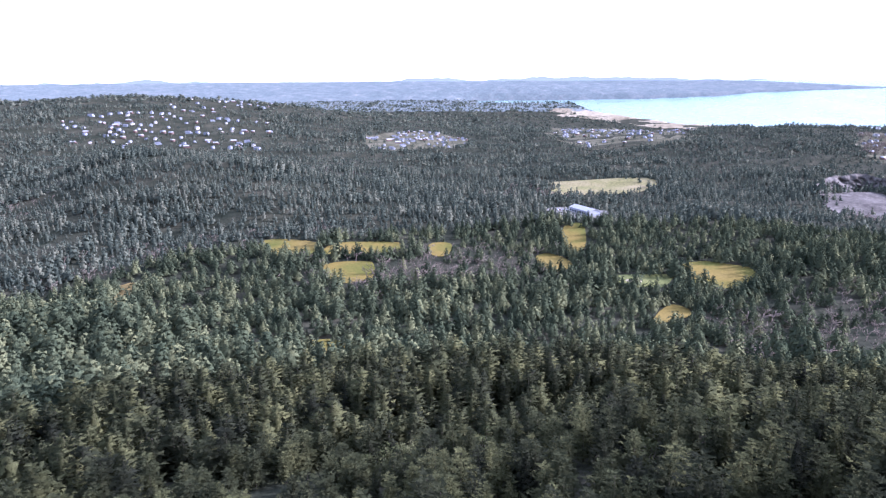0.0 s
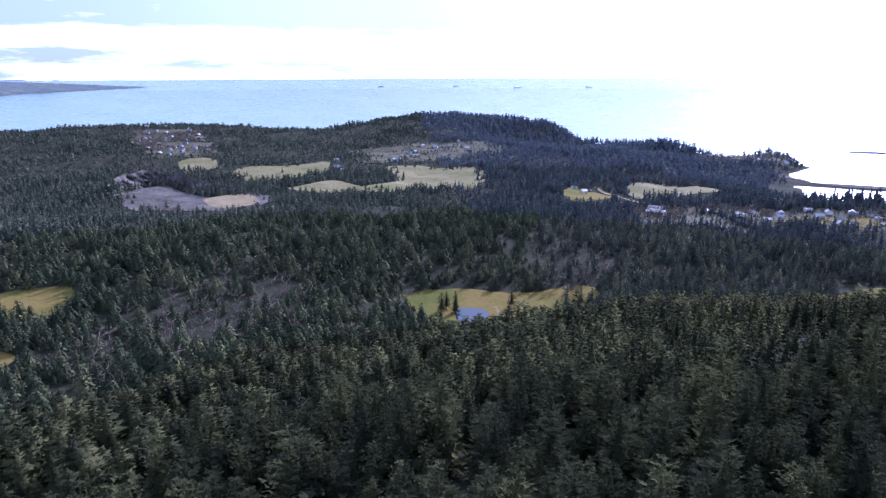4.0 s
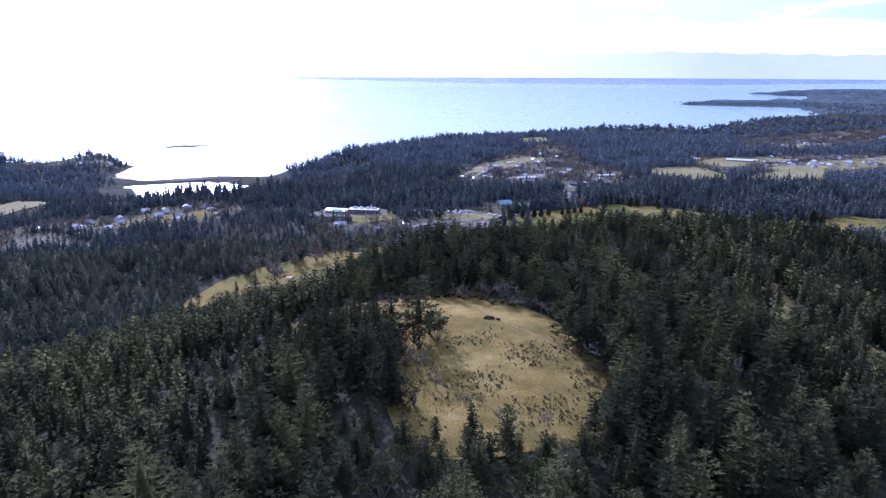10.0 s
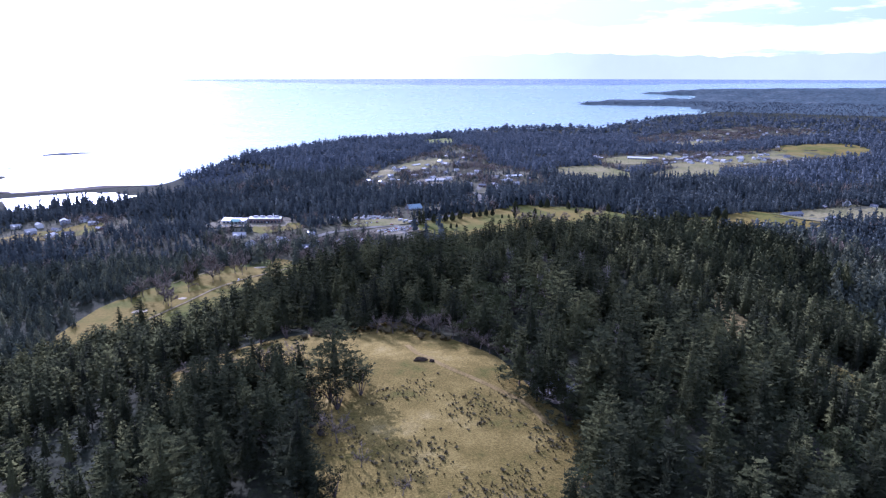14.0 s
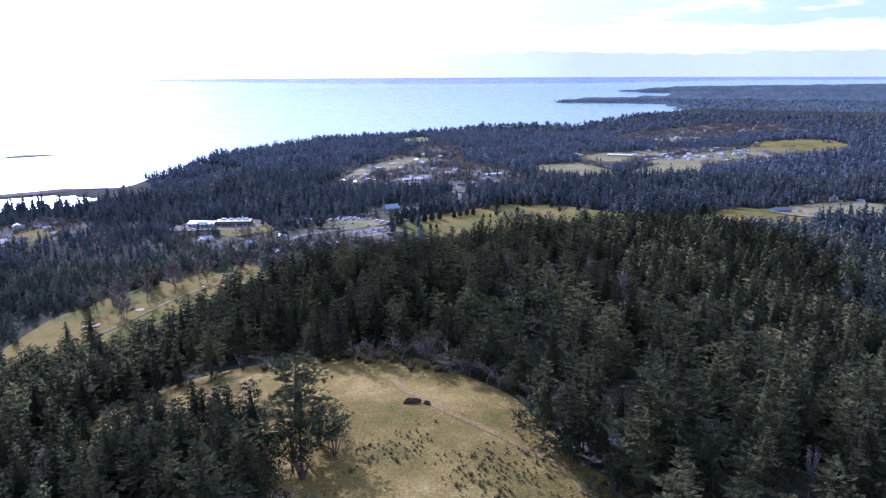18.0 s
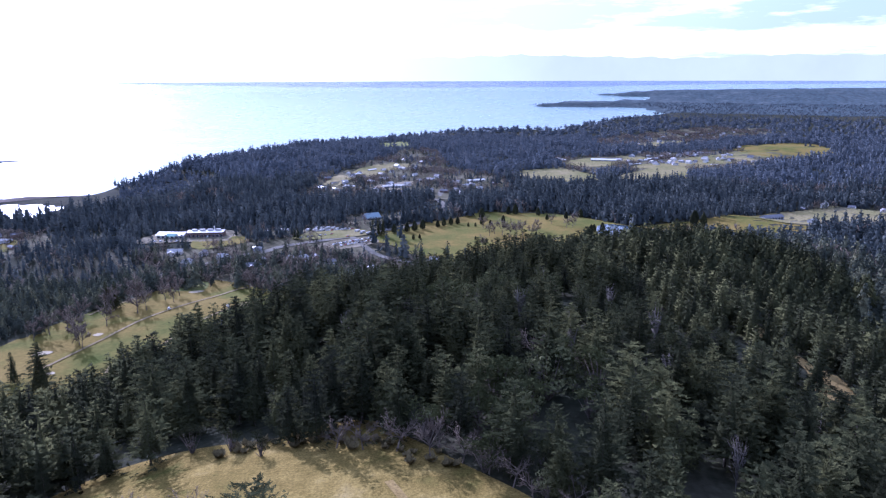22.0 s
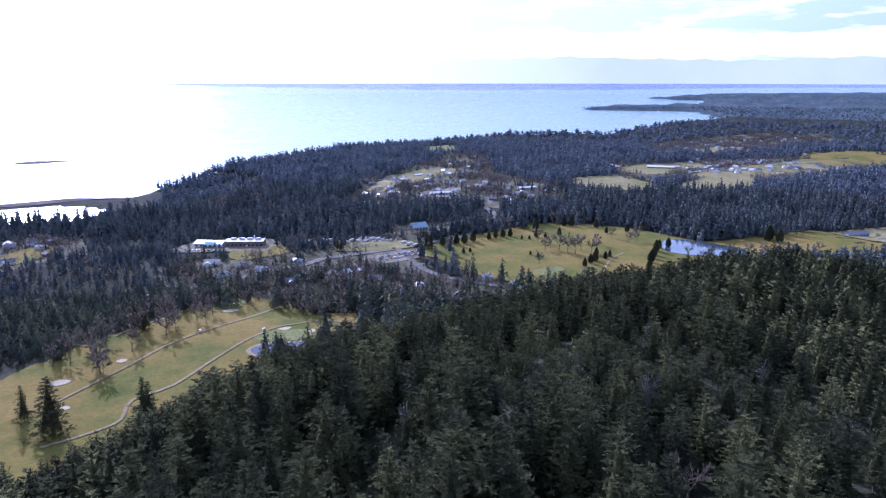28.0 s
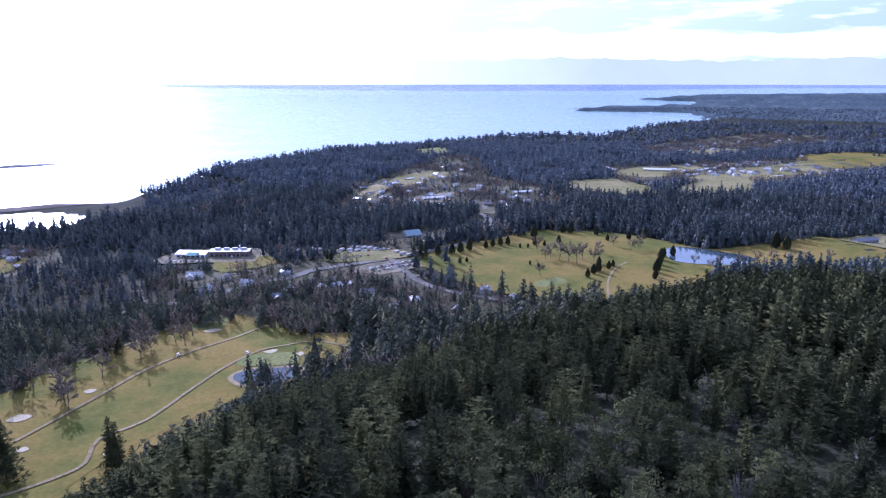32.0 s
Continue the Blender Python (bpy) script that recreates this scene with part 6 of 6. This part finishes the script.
put(long_hall("greenhouse", "dark long shed roofs behind the village", 90, 22, 4.0, GREYW, SHINGLE, 2.0, 8), 760, 1990, -0.1, first=True)


# ---- vehicles ----
def paint(name, colour):
    m, n, l, b = material(name, 0.25, 0.1, 0.5)
    b.inputs["Base Color"].default_value = (*colour, 1)
    b.inputs["Coat Weight"].default_value = 0.5
    return m


def car(colour, label):
    e = tagged(new("car"), label, "car", "cars in the car park")
    part("body", box(4.4, 1.8, 0.75, 0, 0, 0.35, 0.18), colour, e)
    bm = box(2.5, 1.6, 0.6, -0.2, 0, 1.05)
    for v in bm.verts:
        if v.co.z > 1.3:
            v.co.x = -0.2 + (v.co.x + 0.2) * 0.72
            v.co.y *= 0.86
    part("cabin", bm, PANE, e)
    part("roof", box(1.7, 1.36, 0.06, -0.2, 0, 1.65), colour, e)
    for x in (-1.35, 1.35):
        for y in (-0.85, 0.85):
            bm = bmesh.new()
            bmesh.ops.create_cone(bm, cap_ends=True, segments=12, radius1=0.33, radius2=0.33, depth=0.22)
            bmesh.ops.transform(bm, matrix=Matrix.Translation((x, y, 0.33)) @ Matrix.Rotation(radians(90), 4, "X"), verts=bm.verts)
            part("wheel", bm, RUBBER, e)
    return e


cars = [car(paint("white_paint", (0.75, 0.75, 0.75)), "white car parked on gravel"), car(paint("silver_paint", (0.45, 0.46, 0.48)), "silver car parked on gravel"),
        car(paint("dark_paint", (0.04, 0.045, 0.06)), "dark car parked on gravel"), car(paint("red_paint", (0.3, 0.03, 0.03)), "red car parked on gravel")]
k = 0
for (x0, y0), (x1, y1), number in (((-150, 948), (-98, 962), 14), ((-116, 868), (-72, 902), 12), ((-106, 862), (-66, 892), 10), ((-165, 905), (-120, 930), 6), ((-352, 912), (-318, 912), 5), ((-840, -425), (-790, -360), 12)):
    for i in range(number):
        t = (i + 0.5 + rng.uniform(-0.15, 0.15)) / number
        put(cars[(0, 1, 0, 2, 1, 0, 3)[k % 7]], x0 + (x1 - x0) * t, y0 + (y1 - y0) * t, 1.2 + rng.uniform(-0.08, 0.08), 1.0, 0.9, first=False)
        k += 1
for i, c in enumerate(cars):
    put(c, -53 - i * 16, 958 - i * 15, 0.75, 1.0, 1.1, first=True)


def golf_cart(x, y, turn):
    e = tagged(new("golf_cart"), "small white golf cart with a canopy on the path", "golf cart")
    part("body", box(2.3, 1.15, 0.55, 0, 0, 0.3, 0.1), WHITE, e)
    part("seat", box(0.6, 1.05, 0.5, -0.2, 0, 0.85, 0.06), RUBBER, e)
    part("canopy", box(1.9, 1.2, 0.08, -0.05, 0, 1.85), WHITE, e)
    for px in (-0.85, 0.75):
        for py in (-0.5, 0.5):
            part("post", box(0.05, 0.05, 1.0, px, py, 0.85), GREYW, e)
            bm = bmesh.new()
            bmesh.ops.create_cone(bm, cap_ends=True, segments=10, radius1=0.24, radius2=0.24, depth=0.2)
            bmesh.ops.transform(bm, matrix=Matrix.Translation((px, py * 1.1, 0.24)) @ Matrix.Rotation(radians(90), 4, "X"), verts=bm.verts)
            part("wheel", bm, RUBBER, e)
    put(e, x, y, turn, 1.0, 0.8, first=True)


golf_cart(-215, 583, 1.0)
golf_cart(-168, 588, 1.1)


def ship(x, y, size):
    e = tagged(new("cargo_ship"), "far-off cargo ship lying at anchor on the sea", "ship", "ships at anchor")
    bm = box(190, 30, 14, 0, 0, -3)
    for v in bm.verts:
        if v.co.x > 90:
            v.co.y *= 0.15
            v.co.x += 8 if v.co.z > 0 else -6
    part("hull", bm, GREYW, e)
    part("deck_house", box(18, 26, 22, -78, 0, 11), WHITE, e)
    part("funnel", box(7, 7, 9, -88, 0, 33), RUST_ROOF, e)
    for k in range(4):
        part("crane", box(3, 3, 16, -45 + k * 36, 0, 11), GREYW, e)
    q = drawn_in(np.array((x, y, 0.0)))
    s = size * np.linalg.norm(q - EYE) / np.linalg.norm(np.array((x, y, 0.0)) - EYE)
    e.matrix_basis = Matrix.Translation(q) @ Matrix.Rotation(0.9, 4, "Z") @ Matrix.Scale(s, 4)


for x, y in ((-12611, 6691), (-10450, 6771), (-10153, 8127), (-13000, 5200)):
    ship(x, y, 0.6)


def caravan(label, wall):
    """A parked caravan: rounded body, roof, windows, door, wheels."""
    e = tagged(new("caravan"), label, "caravan", "caravans along the road")
    part("body", box(8.0, 2.7, 2.3, 0, 0, 0.6, 0.25), wall, e)
    part("roof", box(8.1, 2.8, 0.18, 0, 0, 2.9, 0.06), PALE_ROOF, e)
    for x in (-2.6, 0.4, 2.8):
        window_of(e, x, -1.35, 1.4, 1.2, 0.8, "x")
        window_of(e, x, 1.35, 1.4, 1.2, 0.8, "x")
    part("door", box(0.8, 0.1, 1.9, -1.1, -1.37, 0.7), FRAME, e)
    for x in (-0.8, 0.5):
        for y in (-1.2, 1.2):
            part("wheel", box(0.7, 0.25, 0.7, x, y, 0.0, 0.18), RUBBER, e)
    return e


caravans = [caravan("white caravan parked on a yard beside the road", WHITE), caravan("cream caravan parked on a yard beside the road", CREAM)]
for k, (x, y) in enumerate(((-151, 983), (-143, 978), (-135, 973), (-127, 968), (-119, 962), (-111, 957), (-160, 962), (-150, 958), (-140, 953), (-92, 945), (-84, 938), (-76, 930), (-190, 965), (-200, 972), (-215, 960), (-60, 1012))):
    put(caravans[k % 2], x, y, 0.9 + 0.12 * math.sin(k * 2.3), 1.0, 0.25, first=k < 2)


# ---- the far distance ----
def skyline(name, az0, az1, away, colour, profile, label, foot=-0.9, glare=0.0):
    """A far range as one self-glowing band in the colour of haze, with an uneven crest; heights in degrees over the
    horizon.
    """
    m = bpy.data.materials.new(name)
    m.use_nodes = True
    n, l = m.node_tree.nodes, m.node_tree.links
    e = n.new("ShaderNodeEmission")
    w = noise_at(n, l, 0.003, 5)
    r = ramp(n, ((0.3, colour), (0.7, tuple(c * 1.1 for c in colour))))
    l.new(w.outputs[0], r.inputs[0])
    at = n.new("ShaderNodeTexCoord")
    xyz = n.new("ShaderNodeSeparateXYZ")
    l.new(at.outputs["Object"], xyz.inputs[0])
    # sun glare is painted in: the band pales towards the sun's side
    glare_mix = n.new("ShaderNodeMapRange")
    glare_mix.inputs[1].default_value, glare_mix.inputs[2].default_value, glare_mix.inputs[3].default_value, glare_mix.inputs[4].default_value = -1500, 900, glare, 0.0
    l.new(xyz.outputs[0], glare_mix.inputs[0])
    l.new(mixed(n, l, glare_mix.outputs[0], r.outputs[0], (0.85, 0.86, 0.9)), e.inputs[0])
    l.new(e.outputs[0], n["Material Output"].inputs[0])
    a = np.radians(np.arange(az0, az1 + 0.01, 0.2))
    deg = np.degrees(a)
    top = profile(deg) + 0.10 * np.sin(deg * 1.3 + 1) * np.sin(deg * 0.61) + 0.03 * np.sin(deg * 4.1 + 2 * np.sin(deg * 1.7))
    rows = []
    for el in (np.full(len(a), foot), top * 0.5 + foot * 0.5, top):
        rows.append(np.column_stack([np.sin(a) * away, np.cos(a) * away, EYE[2] + away * np.tan(np.radians(el))]))
    rows.append(rows[-1] * (1.01, 1.01, 1.0) - (0, 0, 60))
    v = np.concatenate(rows)
    k = len(a)
    f = [(r0 * k + i, r0 * k + i + 1, (r0 + 1) * k + i + 1, (r0 + 1) * k + i) for r0 in range(3) for i in range(k - 1)]
    return tagged(from_arrays(name, v, f, [m], None, True), label, "mountains", kind="structure")


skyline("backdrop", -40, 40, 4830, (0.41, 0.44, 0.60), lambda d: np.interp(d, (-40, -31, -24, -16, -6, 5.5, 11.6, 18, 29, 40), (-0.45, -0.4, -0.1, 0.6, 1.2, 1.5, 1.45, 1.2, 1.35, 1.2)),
        "mountain range across the strait, glowing in pale haze blue", glare=1.0)
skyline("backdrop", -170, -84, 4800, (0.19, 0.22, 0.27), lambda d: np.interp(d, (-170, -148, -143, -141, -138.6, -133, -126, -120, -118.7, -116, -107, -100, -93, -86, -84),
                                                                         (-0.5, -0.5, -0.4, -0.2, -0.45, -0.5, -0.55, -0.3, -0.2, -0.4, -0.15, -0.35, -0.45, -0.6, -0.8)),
        "hills on the far side of the bay, glowing in hazy blue")
